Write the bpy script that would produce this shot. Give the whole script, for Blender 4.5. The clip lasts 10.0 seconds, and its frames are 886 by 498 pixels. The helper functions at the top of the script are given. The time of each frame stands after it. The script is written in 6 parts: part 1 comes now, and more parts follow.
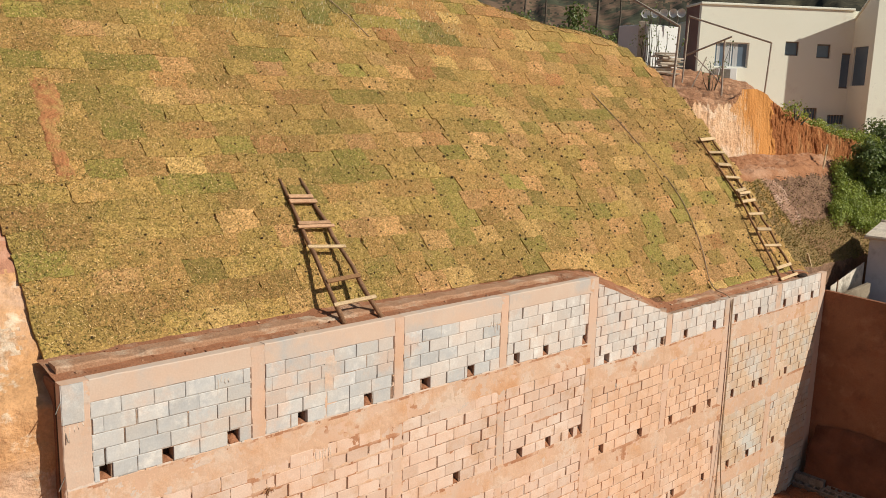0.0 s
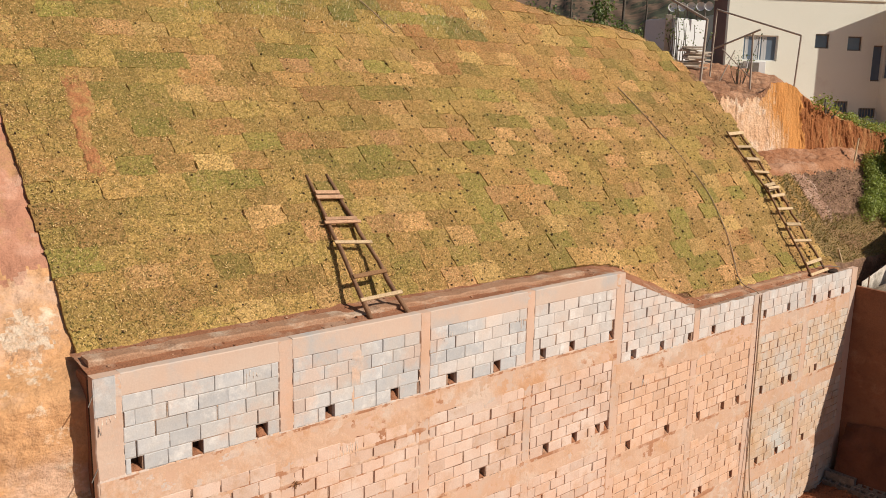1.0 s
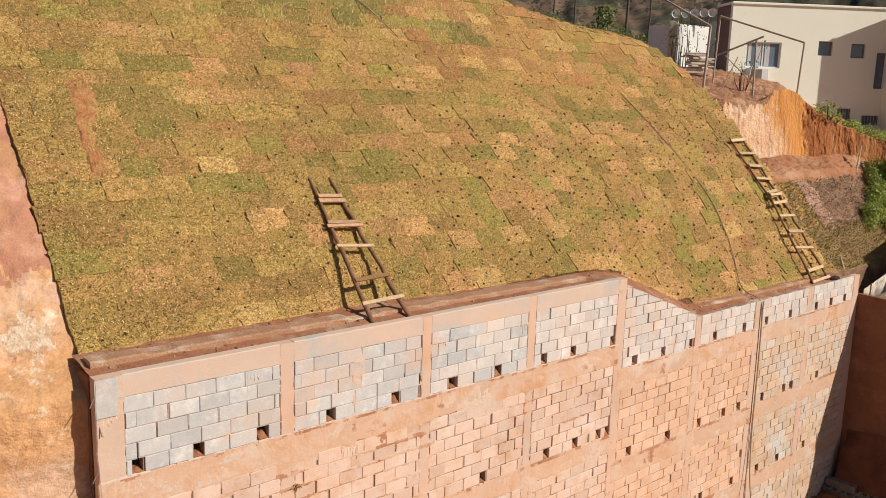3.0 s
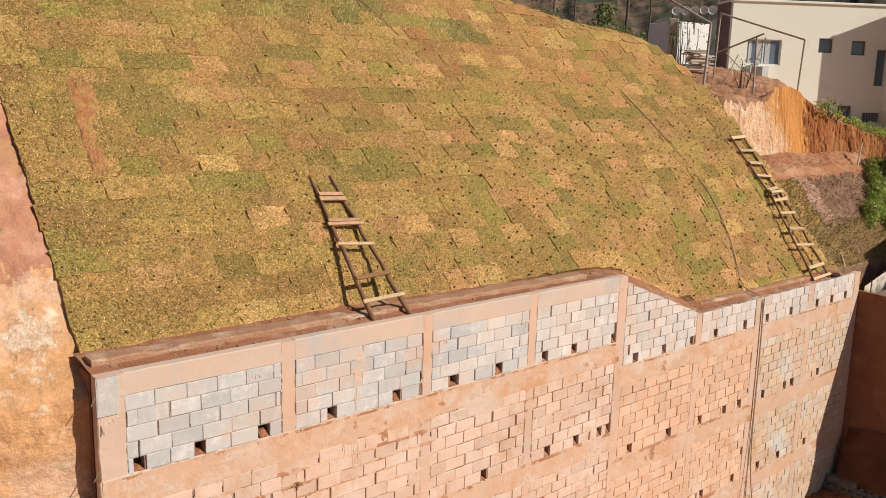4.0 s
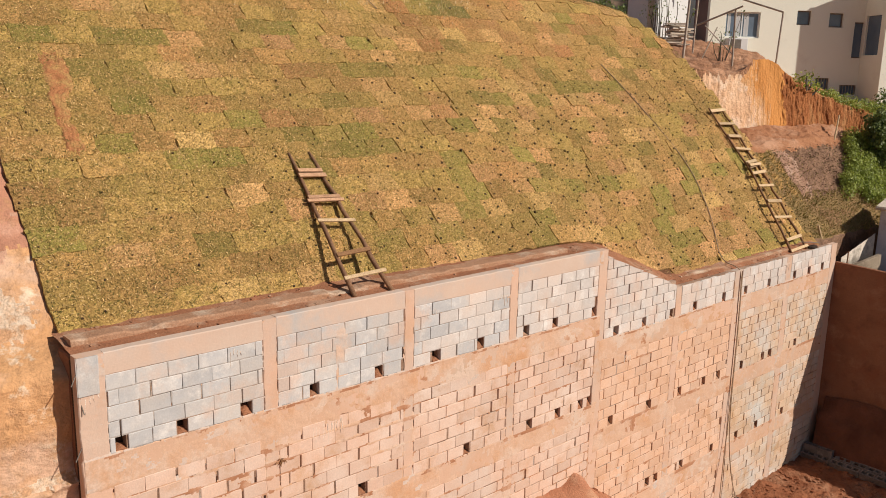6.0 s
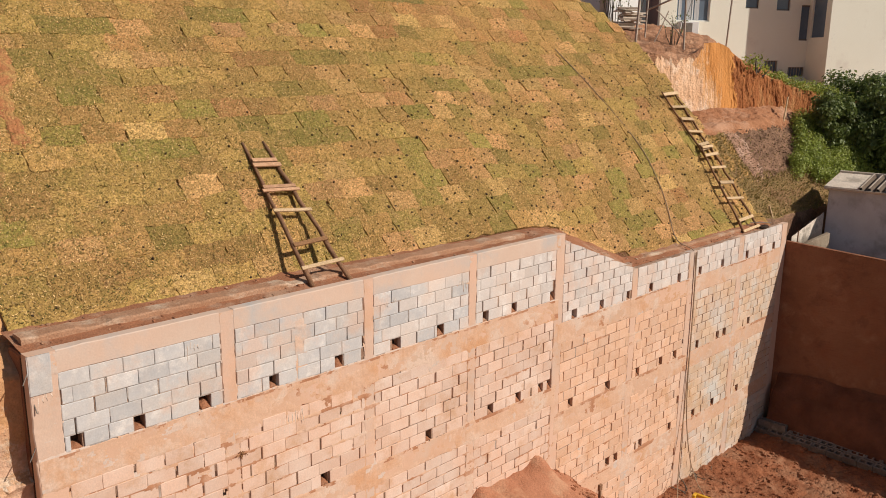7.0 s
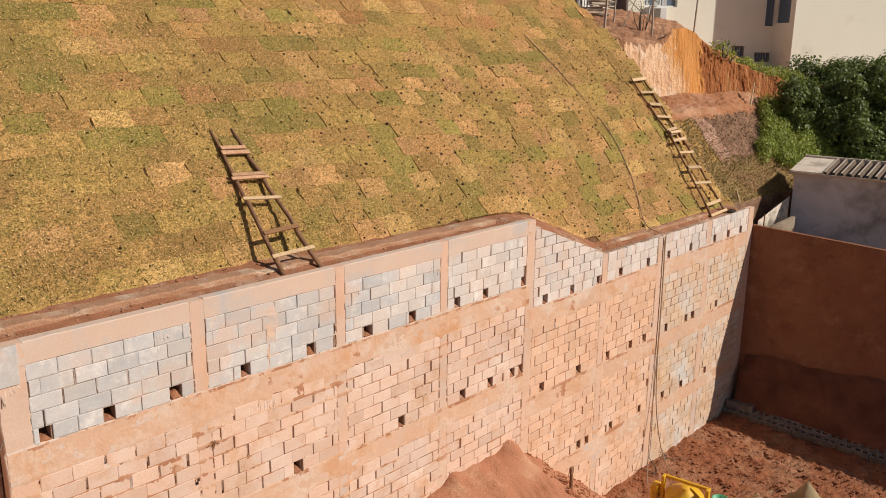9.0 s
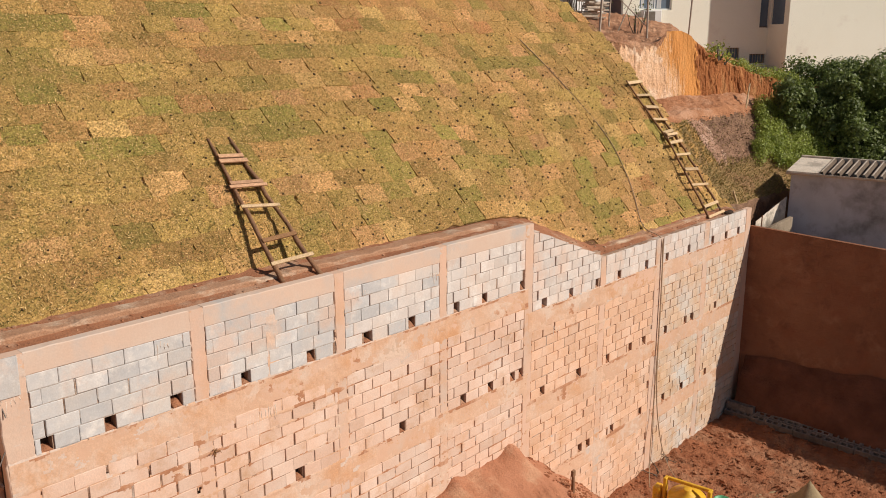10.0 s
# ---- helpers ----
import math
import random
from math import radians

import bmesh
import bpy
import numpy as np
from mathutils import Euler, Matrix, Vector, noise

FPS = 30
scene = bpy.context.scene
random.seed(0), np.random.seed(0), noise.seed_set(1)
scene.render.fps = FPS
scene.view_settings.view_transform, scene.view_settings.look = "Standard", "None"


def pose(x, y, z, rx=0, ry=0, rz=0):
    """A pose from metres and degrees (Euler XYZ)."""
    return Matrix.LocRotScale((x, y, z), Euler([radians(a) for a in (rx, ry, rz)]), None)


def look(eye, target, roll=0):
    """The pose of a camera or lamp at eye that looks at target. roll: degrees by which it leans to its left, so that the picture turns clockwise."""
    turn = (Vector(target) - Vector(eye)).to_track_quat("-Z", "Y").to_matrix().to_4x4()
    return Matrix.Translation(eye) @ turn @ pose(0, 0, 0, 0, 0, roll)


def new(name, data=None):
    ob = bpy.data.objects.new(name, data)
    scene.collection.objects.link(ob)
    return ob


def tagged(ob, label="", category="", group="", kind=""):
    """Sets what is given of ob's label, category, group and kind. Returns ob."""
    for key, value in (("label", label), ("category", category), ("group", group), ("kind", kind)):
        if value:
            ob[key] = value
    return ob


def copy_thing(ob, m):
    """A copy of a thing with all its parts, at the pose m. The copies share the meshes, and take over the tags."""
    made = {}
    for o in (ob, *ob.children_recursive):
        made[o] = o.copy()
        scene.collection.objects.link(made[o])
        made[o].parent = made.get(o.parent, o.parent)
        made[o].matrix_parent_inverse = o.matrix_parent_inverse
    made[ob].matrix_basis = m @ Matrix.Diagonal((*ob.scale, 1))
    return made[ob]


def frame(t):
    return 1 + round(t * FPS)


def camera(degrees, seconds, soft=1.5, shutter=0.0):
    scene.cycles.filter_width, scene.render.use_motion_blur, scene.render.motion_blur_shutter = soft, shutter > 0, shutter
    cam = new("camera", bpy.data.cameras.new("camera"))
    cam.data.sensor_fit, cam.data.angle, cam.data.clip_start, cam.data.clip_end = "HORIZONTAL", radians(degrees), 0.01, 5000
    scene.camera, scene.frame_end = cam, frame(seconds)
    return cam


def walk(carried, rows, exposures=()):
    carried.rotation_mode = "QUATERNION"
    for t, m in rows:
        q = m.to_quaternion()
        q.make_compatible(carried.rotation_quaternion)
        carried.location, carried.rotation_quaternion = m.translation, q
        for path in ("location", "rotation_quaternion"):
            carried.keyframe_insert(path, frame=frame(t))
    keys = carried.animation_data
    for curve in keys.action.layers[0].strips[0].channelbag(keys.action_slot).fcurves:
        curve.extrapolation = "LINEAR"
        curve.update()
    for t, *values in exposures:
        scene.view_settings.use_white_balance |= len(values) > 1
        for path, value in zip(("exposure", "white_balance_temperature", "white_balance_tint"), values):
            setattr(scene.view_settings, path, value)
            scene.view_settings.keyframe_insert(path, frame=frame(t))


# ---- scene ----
cam = camera(56.5, 10.0, soft=0.94)
PATH = [
    (0, (-3.318, -9.35, 4.553), (-1.989, -7.899, 4.194), 1.6),
    (0.5, (-3.331, -9.365, 4.553), (-2.031, -7.89, 4.186), 1.1),
    (1, (-3.342, -9.353, 4.54), (-2.06, -7.864, 4.171), 1.2),
    (1.5, (-3.355, -9.359, 4.544), (-2.076, -7.864, 4.183), 1.1),
    (2, (-3.365, -9.36, 4.531), (-2.088, -7.862, 4.181), 1.4),
    (2.5, (-3.355, -9.367, 4.546), (-2.074, -7.873, 4.191), 1.6),
    (4, (-3.361, -9.362, 4.541), (-2.082, -7.868, 4.177), 1.5),
    (4.5, (-3.346, -9.355, 4.556), (-2.053, -7.874, 4.189), 1.5),
    (5, (-3.349, -9.359, 4.536), (-2.058, -7.879, 4.155), 1.3),
    (6.5, (-3.343, -9.365, 4.543), (-2.016, -7.935, 4.101), 0.8),
    (7, (-3.321, -9.372, 4.549), (-1.948, -7.99, 4.098), 0.6),
    (7.5, (-3.313, -9.37, 4.536), (-1.906, -8.032, 4.057), 0.8),
    (8, (-3.315, -9.386, 4.531), (-1.911, -8.048, 4.045), 0.7),
    (8.5, (-3.324, -9.393, 4.559), (-1.914, -8.063, 4.067), 0.5),
    (9, (-3.325, -9.383, 4.569), (-1.909, -8.056, 4.085), 0.6),
    (9.5, (-3.341, -9.404, 4.567), (-1.928, -8.071, 4.091), -0.3),
    (10, (-3.344, -9.409, 4.57), (-1.924, -8.082, 4.099), -0.2),
]
walk(cam, [(t, look(eye, target, roll)) for t, eye, target, roll in PATH], exposures=[(0.0, -0.11, 6420, 5.0), (0.6, -0.10, 6460, 10.0), (5.2, -0.10, 6460, 11.0), (6.5, -0.20, 6540, 12.5), (8.0, -0.21, 6540, 12.5), (10.0, -0.15, 6540, 12.0)])

# ---- light ----
SUN = Vector((0.51, -0.95, 0.82)).normalized()
world = bpy.data.worlds.new("sky")
scene.world = world
world.use_nodes = True
wt = world.node_tree
sky = wt.nodes.new("ShaderNodeTexSky")
sky.sky_type = "NISHITA"
sky.sun_disc = False
sky.sun_elevation = math.asin(SUN.z)
sky.sun_rotation = math.atan2(SUN.x, SUN.y)
wt.nodes["Background"].inputs["Strength"].default_value = 0.053
wt.links.new(sky.outputs["Color"], wt.nodes["Background"].inputs["Color"])
sun_data = bpy.data.lights.new("sun", "SUN")
sun_data.energy, sun_data.angle, sun_data.color = 5.0, radians(0.5), (1.0, 0.93, 0.82)
sun_lamp = new("sun", sun_data)
sun_lamp.matrix_world = look(SUN * 60, (0, 0, 0))


# ---- materials ----
def surf(name, c1, c2, scale=2.0, c3=None, s3=0.5, t3=(0.5, 0.62), fine=45.0, grain=0.3, rough=0.92,
         bump=0.5, bump_scale=60.0, dist=0.02, rnd=0.0, island=False, stretch=(1, 1, 1), metal=0.0, c4=None, s4=0.25, t4=(0.5, 0.6),
         mud=None, s5=0.45, t5=(0.42, 0.66), a5=0.7, hue=0.0):
    """A procedural surface: two mixed tones, up to two sorts of stain, grain, relief and a tone that varies piece by piece."""
    m = bpy.data.materials.new(name)
    m.use_nodes = True
    nt = m.node_tree
    N, L = nt.nodes.new, nt.links.new
    bsdf = nt.nodes["Principled BSDF"]
    geo, mp = N("ShaderNodeNewGeometry"), N("ShaderNodeMapping")
    mp.inputs["Scale"].default_value = stretch
    L(geo.outputs["Position"], mp.inputs["Vector"])

    def noise_tex(s, detail=5.0, roughness=0.6):
        n = N("ShaderNodeTexNoise")
        n.inputs["Scale"].default_value, n.inputs["Detail"].default_value, n.inputs["Roughness"].default_value = s, detail, roughness
        L(mp.outputs["Vector"], n.inputs["Vector"])
        return n.outputs["Fac"]

    def ramp(fac, a, b):
        r = N("ShaderNodeMapRange")
        r.inputs["From Min"].default_value, r.inputs["From Max"].default_value = a, b
        L(fac, r.inputs["Value"])
        return r.outputs["Result"]

    def mix(fac, a, b, blend="MIX"):
        x = N("ShaderNodeMix")
        x.data_type, x.blend_type = "RGBA", blend
        for sock, v in ((x.inputs[0], fac), (x.inputs[6], a), (x.inputs[7], b)):
            if isinstance(v, bpy.types.NodeSocket):
                L(v, sock)
            elif isinstance(v, tuple):
                sock.default_value = (*v, 1)
            else:
                sock.default_value = v
        return x.outputs[2]

    col = mix(ramp(noise_tex(scale), 0.35, 0.65), c1, c2)
    if c3:
        col = mix(ramp(noise_tex(s3, 8, 0.65), *t3), col, c3)
    if c4:
        col = mix(ramp(noise_tex(s4, 7, 0.7), *t4), col, c4)
    if mud:
        k = N("ShaderNodeMath")
        k.operation = "MULTIPLY"
        k.inputs[1].default_value = a5
        L(ramp(noise_tex(s5, 9, 0.68), *t5), k.inputs[0])
        col = mix(k.outputs[0], col, mud)
    fine_fac = noise_tex(fine, 4, 0.7)
    g = N("ShaderNodeMapRange")
    g.inputs["From Min"].default_value, g.inputs["From Max"].default_value = 0.3, 0.7
    g.inputs["To Min"].default_value, g.inputs["To Max"].default_value = 1 - grain, 1 + grain
    L(fine_fac, g.inputs["Value"])
    hsv = N("ShaderNodeHueSaturation")
    L(col, hsv.inputs["Color"])
    value = g.outputs["Result"]
    if rnd:
        src = geo.outputs["Random Per Island"] if island else N("ShaderNodeObjectInfo").outputs["Random"]
        r = N("ShaderNodeMapRange")
        r.inputs["To Min"].default_value, r.inputs["To Max"].default_value = 1 - rnd, 1 + rnd
        L(src, r.inputs["Value"])
        mul = N("ShaderNodeMath")
        mul.operation = "MULTIPLY"
        L(value, mul.inputs[0])
        L(r.outputs["Result"], mul.inputs[1])
        value = mul.outputs[0]
        if hue:
            r = N("ShaderNodeMapRange")
            r.inputs["From Min"].default_value, r.inputs["From Max"].default_value = 0.0, 1.0
            r.inputs["To Min"].default_value, r.inputs["To Max"].default_value = 0.5 - hue, 0.5 + hue
            t = N("ShaderNodeMath")
            t.operation = "MULTIPLY"
            t.inputs[1].default_value = 7.31
            fr = N("ShaderNodeMath")
            fr.operation = "FRACT"
            L(src, t.inputs[0])
            L(t.outputs[0], fr.inputs[0])
            L(fr.outputs[0], r.inputs["Value"])
            L(r.outputs["Result"], hsv.inputs["Hue"])
    L(value, hsv.inputs["Value"])
    L(hsv.outputs["Color"], bsdf.inputs["Base Color"])
    bsdf.inputs["Roughness"].default_value, bsdf.inputs["Metallic"].default_value = rough, metal
    bsdf.inputs["Specular IOR Level"].default_value = 0.25 if rough > 0.6 else 0.5
    if bump:
        b = N("ShaderNodeBump")
        b.inputs["Strength"].default_value, b.inputs["Distance"].default_value = bump, dist
        L(noise_tex(bump_scale, 6, 0.65), b.inputs["Height"])
        L(b.outputs["Normal"], bsdf.inputs["Normal"])
    return m


def sod_mats(island):
    tail = "_joined" if island else ""
    k = dict(scale=4.2, fine=34, grain=0.58, bump=1.0, bump_scale=38, dist=0.03, rnd=0.18, hue=0.011, island=island, s3=2.4, t3=(0.45, 0.68), s4=13.0, t4=(0.48, 0.70),
             mud=(0.44, 0.245, 0.118), s5=2.2, t5=(0.57, 0.72), a5=0.45)
    return [
        surf("sod_olive" + tail, (0.433, 0.256, 0.081), (0.343, 0.213, 0.063), c3=(0.298, 0.201, 0.057), c4=(0.575, 0.345, 0.121), **k),
        surf("sod_dry" + tail, (0.568, 0.324, 0.125), (0.472, 0.275, 0.099), c3=(0.427, 0.252, 0.085), c4=(0.69, 0.415, 0.170), **k),
        surf("sod_green" + tail, (0.284, 0.218, 0.055), (0.310, 0.222, 0.060), c3=(0.230, 0.192, 0.046), c4=(0.430, 0.285, 0.089), **k),
        surf("sod_russet" + tail, (0.485, 0.260, 0.092), (0.402, 0.219, 0.074), c3=(0.364, 0.209, 0.068), c4=(0.568, 0.328, 0.123), **k),
        surf("sod_bare" + tail, (0.476, 0.226, 0.085), (0.393, 0.191, 0.067), c3=(0.364, 0.202, 0.066), c4=(0.511, 0.279, 0.100), **k),
        surf("sod_lush" + tail, (0.212, 0.188, 0.050), (0.238, 0.198, 0.054), c3=(0.172, 0.166, 0.042), c4=(0.360, 0.262, 0.090), **k)]


M_SOD, M_SODJ = sod_mats(False), sod_mats(True)
M_SOIL = surf("slope_soil", (0.24, 0.115, 0.06), (0.16, 0.075, 0.038), scale=4, bump=1.0)
M_STRIP = surf("strip_red_soil", (0.42, 0.180, 0.075), (0.35, 0.145, 0.058), scale=4, c3=(0.40, 0.235, 0.085), s3=5.0, t3=(0.46, 0.62), grain=0.4, bump=0.8, bump_scale=35)
M_LEDGE = surf("ledge_soil", (0.38, 0.165, 0.085), (0.28, 0.118, 0.06), scale=3, c3=(0.42, 0.25, 0.16), s3=1.6, bump=0.9, bump_scale=30)
M_KERB = surf("kerb_concrete", (0.43, 0.245, 0.15), (0.37, 0.195, 0.11), scale=2, c3=(0.54, 0.40, 0.29), s3=1.4, bump=0.7, bump_scale=25)
M_LOT = surf("lot_soil", (0.335, 0.128, 0.060), (0.245, 0.088, 0.040), scale=1.3, c3=(0.36, 0.175, 0.096), s3=0.8, grain=0.35, bump=1.0, bump_scale=14, dist=0.05)
M_LOWBOUNCE = surf("low_bounce_ground", (0.105, 0.115, 0.048), (0.07, 0.078, 0.03), scale=0.8, c3=(0.17, 0.12, 0.065), s3=0.4, fine=9, grain=0.4, bump=1.0, bump_scale=6, dist=0.08)
M_FOOT = surf("footing_earth", (0.216, 0.084, 0.046), (0.125, 0.048, 0.026), scale=1.3, bump=1.0, bump_scale=12, dist=0.06)
M_MOUND = surf("mound_soil", (0.464, 0.205, 0.116), (0.390, 0.165, 0.088), scale=1.2, c3=(0.525, 0.287, 0.171), s3=0.9, grain=0.25, bump=0.8, bump_scale=20, dist=0.04)
M_BANK = surf("bank_clay", (0.66, 0.36, 0.175), (0.58, 0.305, 0.135), scale=1.3, c3=(0.66, 0.42, 0.28), s3=0.9, t3=(0.45, 0.6), c4=(0.78, 0.60, 0.43), s4=2.2, t4=(0.57, 0.66), fine=14, grain=0.16, bump=0.8, bump_scale=9, dist=0.06)
M_BANKTOP = surf("bank_red_soil", (0.53, 0.255, 0.16), (0.44, 0.202, 0.122), scale=1.2, c3=(0.61, 0.335, 0.23), s3=1.4, c4=(0.46, 0.25, 0.12), s4=0.9, grain=0.16, bump=0.8, bump_scale=8, dist=0.05)
M_CRUMB = surf("bank_pale_crumbs", (0.78, 0.62, 0.47), (0.68, 0.46, 0.30), scale=7, c3=(0.58, 0.33, 0.18), s3=4.0, t3=(0.46, 0.56), fine=30, grain=0.25, bump=1.0, bump_scale=14, dist=0.06)
M_BANKPALE = surf("bank_pale_scrape", (0.60, 0.35, 0.24), (0.53, 0.29, 0.19), scale=4, grain=0.15, bump=0.9, bump_scale=16, dist=0.04)
M_PINK = surf("cut_pale_clay", (0.81, 0.52, 0.32), (0.72, 0.42, 0.24), scale=2.2, c3=(0.85, 0.62, 0.44), s3=1.5, c4=(0.40, 0.21, 0.12), s4=1.6, t4=(0.60, 0.70), grain=0.25, bump=1.0, bump_scale=9, dist=0.06)
M_PEACH = surf("cut_peach_clay", (0.72, 0.395, 0.19), (0.66, 0.345, 0.15), scale=1.8, c3=(0.76, 0.47, 0.27), s3=0.9, grain=0.2, bump=0.9, bump_scale=10, dist=0.05)
M_ORANGE = surf("cut_orange_clay", (0.67, 0.295, 0.085), (0.63, 0.265, 0.075), scale=1.0, c3=(0.69, 0.34, 0.12), s3=0.6, bump=0.8, bump_scale=9, dist=0.04, stretch=(1.6, 1.6, 0.7))
M_RED = surf("cut_red_clay", (0.44, 0.165, 0.055), (0.33, 0.112, 0.038), scale=2.6, c3=(0.50, 0.23, 0.09), s3=1.2, bump=0.9, bump_scale=5, dist=0.10, stretch=(2.4, 2.4, 0.7))
M_DARKSOIL = surf("dark_soil", (0.27, 0.155, 0.095), (0.165, 0.092, 0.055), scale=3.0, c3=(0.34, 0.195, 0.125), s3=0.8, t3=(0.52, 0.66), fine=20, grain=0.5, bump=1.0, bump_scale=12, dist=0.05)
M_STREAK = surf("pale_streak_soil", (0.43, 0.255, 0.17), (0.32, 0.18, 0.115), scale=2.2, c3=(0.53, 0.365, 0.27), s3=1.6, c4=(0.27, 0.16, 0.10), s4=2.6, t4=(0.54, 0.66), grain=0.35, bump=1.0, bump_scale=12, dist=0.05)
M_TERRACE = surf("terrace_soil", (0.43, 0.198, 0.098), (0.33, 0.140, 0.066), scale=1.5, c3=(0.50, 0.275, 0.165), s3=1.0, grain=0.3, bump=0.9, bump_scale=18, dist=0.04)
M_LITTER = surf("litter_soil", (0.42, 0.205, 0.11), (0.27, 0.13, 0.068), scale=4.0, c3=(0.52, 0.285, 0.165), s3=1.2, fine=14, grain=0.5, bump=1.0, bump_scale=10, dist=0.08)
M_SCRUB = surf("scrub_grass", (0.33, 0.215, 0.09), (0.24, 0.16, 0.062), scale=2.5, c3=(0.30, 0.175, 0.085), s3=1.0, fine=24, grain=0.55, bump=1.0, bump_scale=25, dist=0.05)
MUD = (0.69, 0.45, 0.325)
BLK = dict(scale=5.0, s3=1.1, t3=(0.44, 0.62), t4=(0.52, 0.68), fine=40, grain=0.09, bump=0.45, bump_scale=50, dist=0.008, rnd=0.09)
M_GREY = [surf("block_grey" + ("_joined" if i else ""), (0.56, 0.55, 0.535), (0.485, 0.48, 0.475), c3=(0.58, 0.53, 0.48), c4=(0.70, 0.665, 0.62), s4=3.5, mud=(0.64, 0.48, 0.385), s5=0.75, t5=(0.52, 0.62), a5=0.75, island=bool(i), **BLK) for i in (0, 1)]
M_STAIN = [surf("block_stained" + ("_joined" if i else ""), (0.665, 0.49, 0.388), (0.63, 0.435, 0.325), c3=(0.70, 0.555, 0.46), c4=(0.53, 0.315, 0.18), s4=1.4, mud=MUD, a5=0.7, island=bool(i), **BLK) for i in (0, 1)]
M_WARM = surf("block_orange_stained", (0.71, 0.47, 0.335), (0.66, 0.41, 0.265), c3=(0.72, 0.53, 0.41), c4=(0.58, 0.335, 0.19), s4=1.3, mud=(0.68, 0.42, 0.27), a5=0.7, island=True, **BLK)
M_OLD = surf("block_weathered", (0.64, 0.475, 0.335), (0.59, 0.415, 0.275), c3=(0.60, 0.565, 0.51), c4=(0.53, 0.33, 0.18), s4=1.2, mud=MUD, a5=0.45, island=True, **BLK)
M_DUSTED = [surf("block_grey_dusted" + ("_joined" if i else ""), (0.64, 0.585, 0.54), (0.57, 0.52, 0.475), c3=(0.66, 0.56, 0.485), c4=(0.74, 0.70, 0.65), s4=3.0, mud=(0.66, 0.47, 0.36), s5=0.9, t5=(0.50, 0.64), a5=0.7, island=bool(i), **BLK) for i in (0, 1)]
M_MORTAR = surf("mortar", (0.42, 0.275, 0.19), (0.27, 0.16, 0.105), scale=4, bump=0.8, bump_scale=80, mud=(0.52, 0.36, 0.265), s5=1.6, a5=0.8)
M_BED = surf("bed_mortar", (0.29, 0.175, 0.115), (0.21, 0.12, 0.078), scale=3, c3=(0.54, 0.45, 0.38), s3=0.9, bump=0.8, bump_scale=70, dist=0.008)
M_BEDGREY = surf("bed_mortar_grey", (0.47, 0.425, 0.385), (0.38, 0.335, 0.295), scale=4, c3=(0.56, 0.50, 0.45), s3=1.5, c4=(0.40, 0.27, 0.19), s4=1.8, bump=0.8, bump_scale=70, dist=0.008)
CON = dict(grain=0.045, bump=0.35, bump_scale=22, dist=0.010)
M_BEAMTOP = surf("beam_concrete", (0.63, 0.495, 0.40), (0.59, 0.44, 0.345), scale=2.2, c3=(0.49, 0.455, 0.425), s3=0.7, t3=(0.5, 0.6), mud=(0.66, 0.47, 0.355), s5=0.55, a5=0.7, **CON)
M_BEAM = surf("beam_stained", (0.60, 0.39, 0.265), (0.57, 0.345, 0.215), scale=1.7, c3=(0.56, 0.42, 0.32), s3=0.9, c4=(0.55, 0.45, 0.37), s4=1.5, t4=(0.56, 0.68), mud=MUD, s5=0.4, t5=(0.38, 0.62), a5=0.8, **CON)
M_COL = surf("column_concrete", (0.62, 0.475, 0.375), (0.58, 0.41, 0.30), scale=1.7, c3=(0.49, 0.43, 0.375), s3=0.8, t3=(0.42, 0.62), c4=(0.56, 0.345, 0.215), s4=0.7, mud=MUD, t5=(0.36, 0.60), a5=0.85, **CON)
M_DARK = surf("near_black", (0.06, 0.035, 0.022), (0.04, 0.025, 0.018), bump=0.5)
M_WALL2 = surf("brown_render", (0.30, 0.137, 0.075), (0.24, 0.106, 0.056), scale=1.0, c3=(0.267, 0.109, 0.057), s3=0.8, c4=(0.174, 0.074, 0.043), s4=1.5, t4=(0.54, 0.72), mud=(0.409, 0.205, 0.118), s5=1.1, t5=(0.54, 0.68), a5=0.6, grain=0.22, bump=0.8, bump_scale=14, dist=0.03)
M_POLE = surf("ladder_pole", (0.29, 0.155, 0.085), (0.19, 0.10, 0.055), scale=8, stretch=(1, 1, 0.3), bump=0.7, bump_scale=50)
M_RUNG = surf("rung_pale_wood", (0.58, 0.415, 0.25), (0.48, 0.33, 0.185), scale=9, bump=0.5, bump_scale=60, rnd=0.2)
M_RUNGD = surf("rung_brown_wood", (0.34, 0.18, 0.085), (0.27, 0.14, 0.065), scale=9, bump=0.5, bump_scale=60, rnd=0.2)
M_RUNGR = surf("rung_reddish_wood", (0.56, 0.335, 0.20), (0.46, 0.26, 0.15), scale=9, bump=0.5, bump_scale=60, rnd=0.15)
M_HOUSE = surf("house_cream_paint", (0.90, 0.885, 0.755), (0.88, 0.86, 0.725), scale=0.5, c3=(0.72, 0.66, 0.56), s3=0.6, t3=(0.58, 0.78), c4=(0.60, 0.56, 0.50), s4=1.4, t4=(0.66, 0.76), grain=0.05, bump=0.3)
M_SHED = surf("shed_grey_render", (0.672, 0.683, 0.728), (0.53, 0.54, 0.58), scale=0.8, c3=(0.224, 0.224, 0.224), s3=0.9, t3=(0.50, 0.70), grain=0.08, bump=0.4)
M_ROOF = surf("fibre_cement_roof", (0.62, 0.53, 0.43), (0.50, 0.42, 0.335), scale=2, bump=0.4)
M_VERGE = surf("pale_cement", (0.74, 0.65, 0.54), (0.66, 0.56, 0.45), scale=3, c3=(0.42, 0.36, 0.29), s3=2.0, bump=0.4)
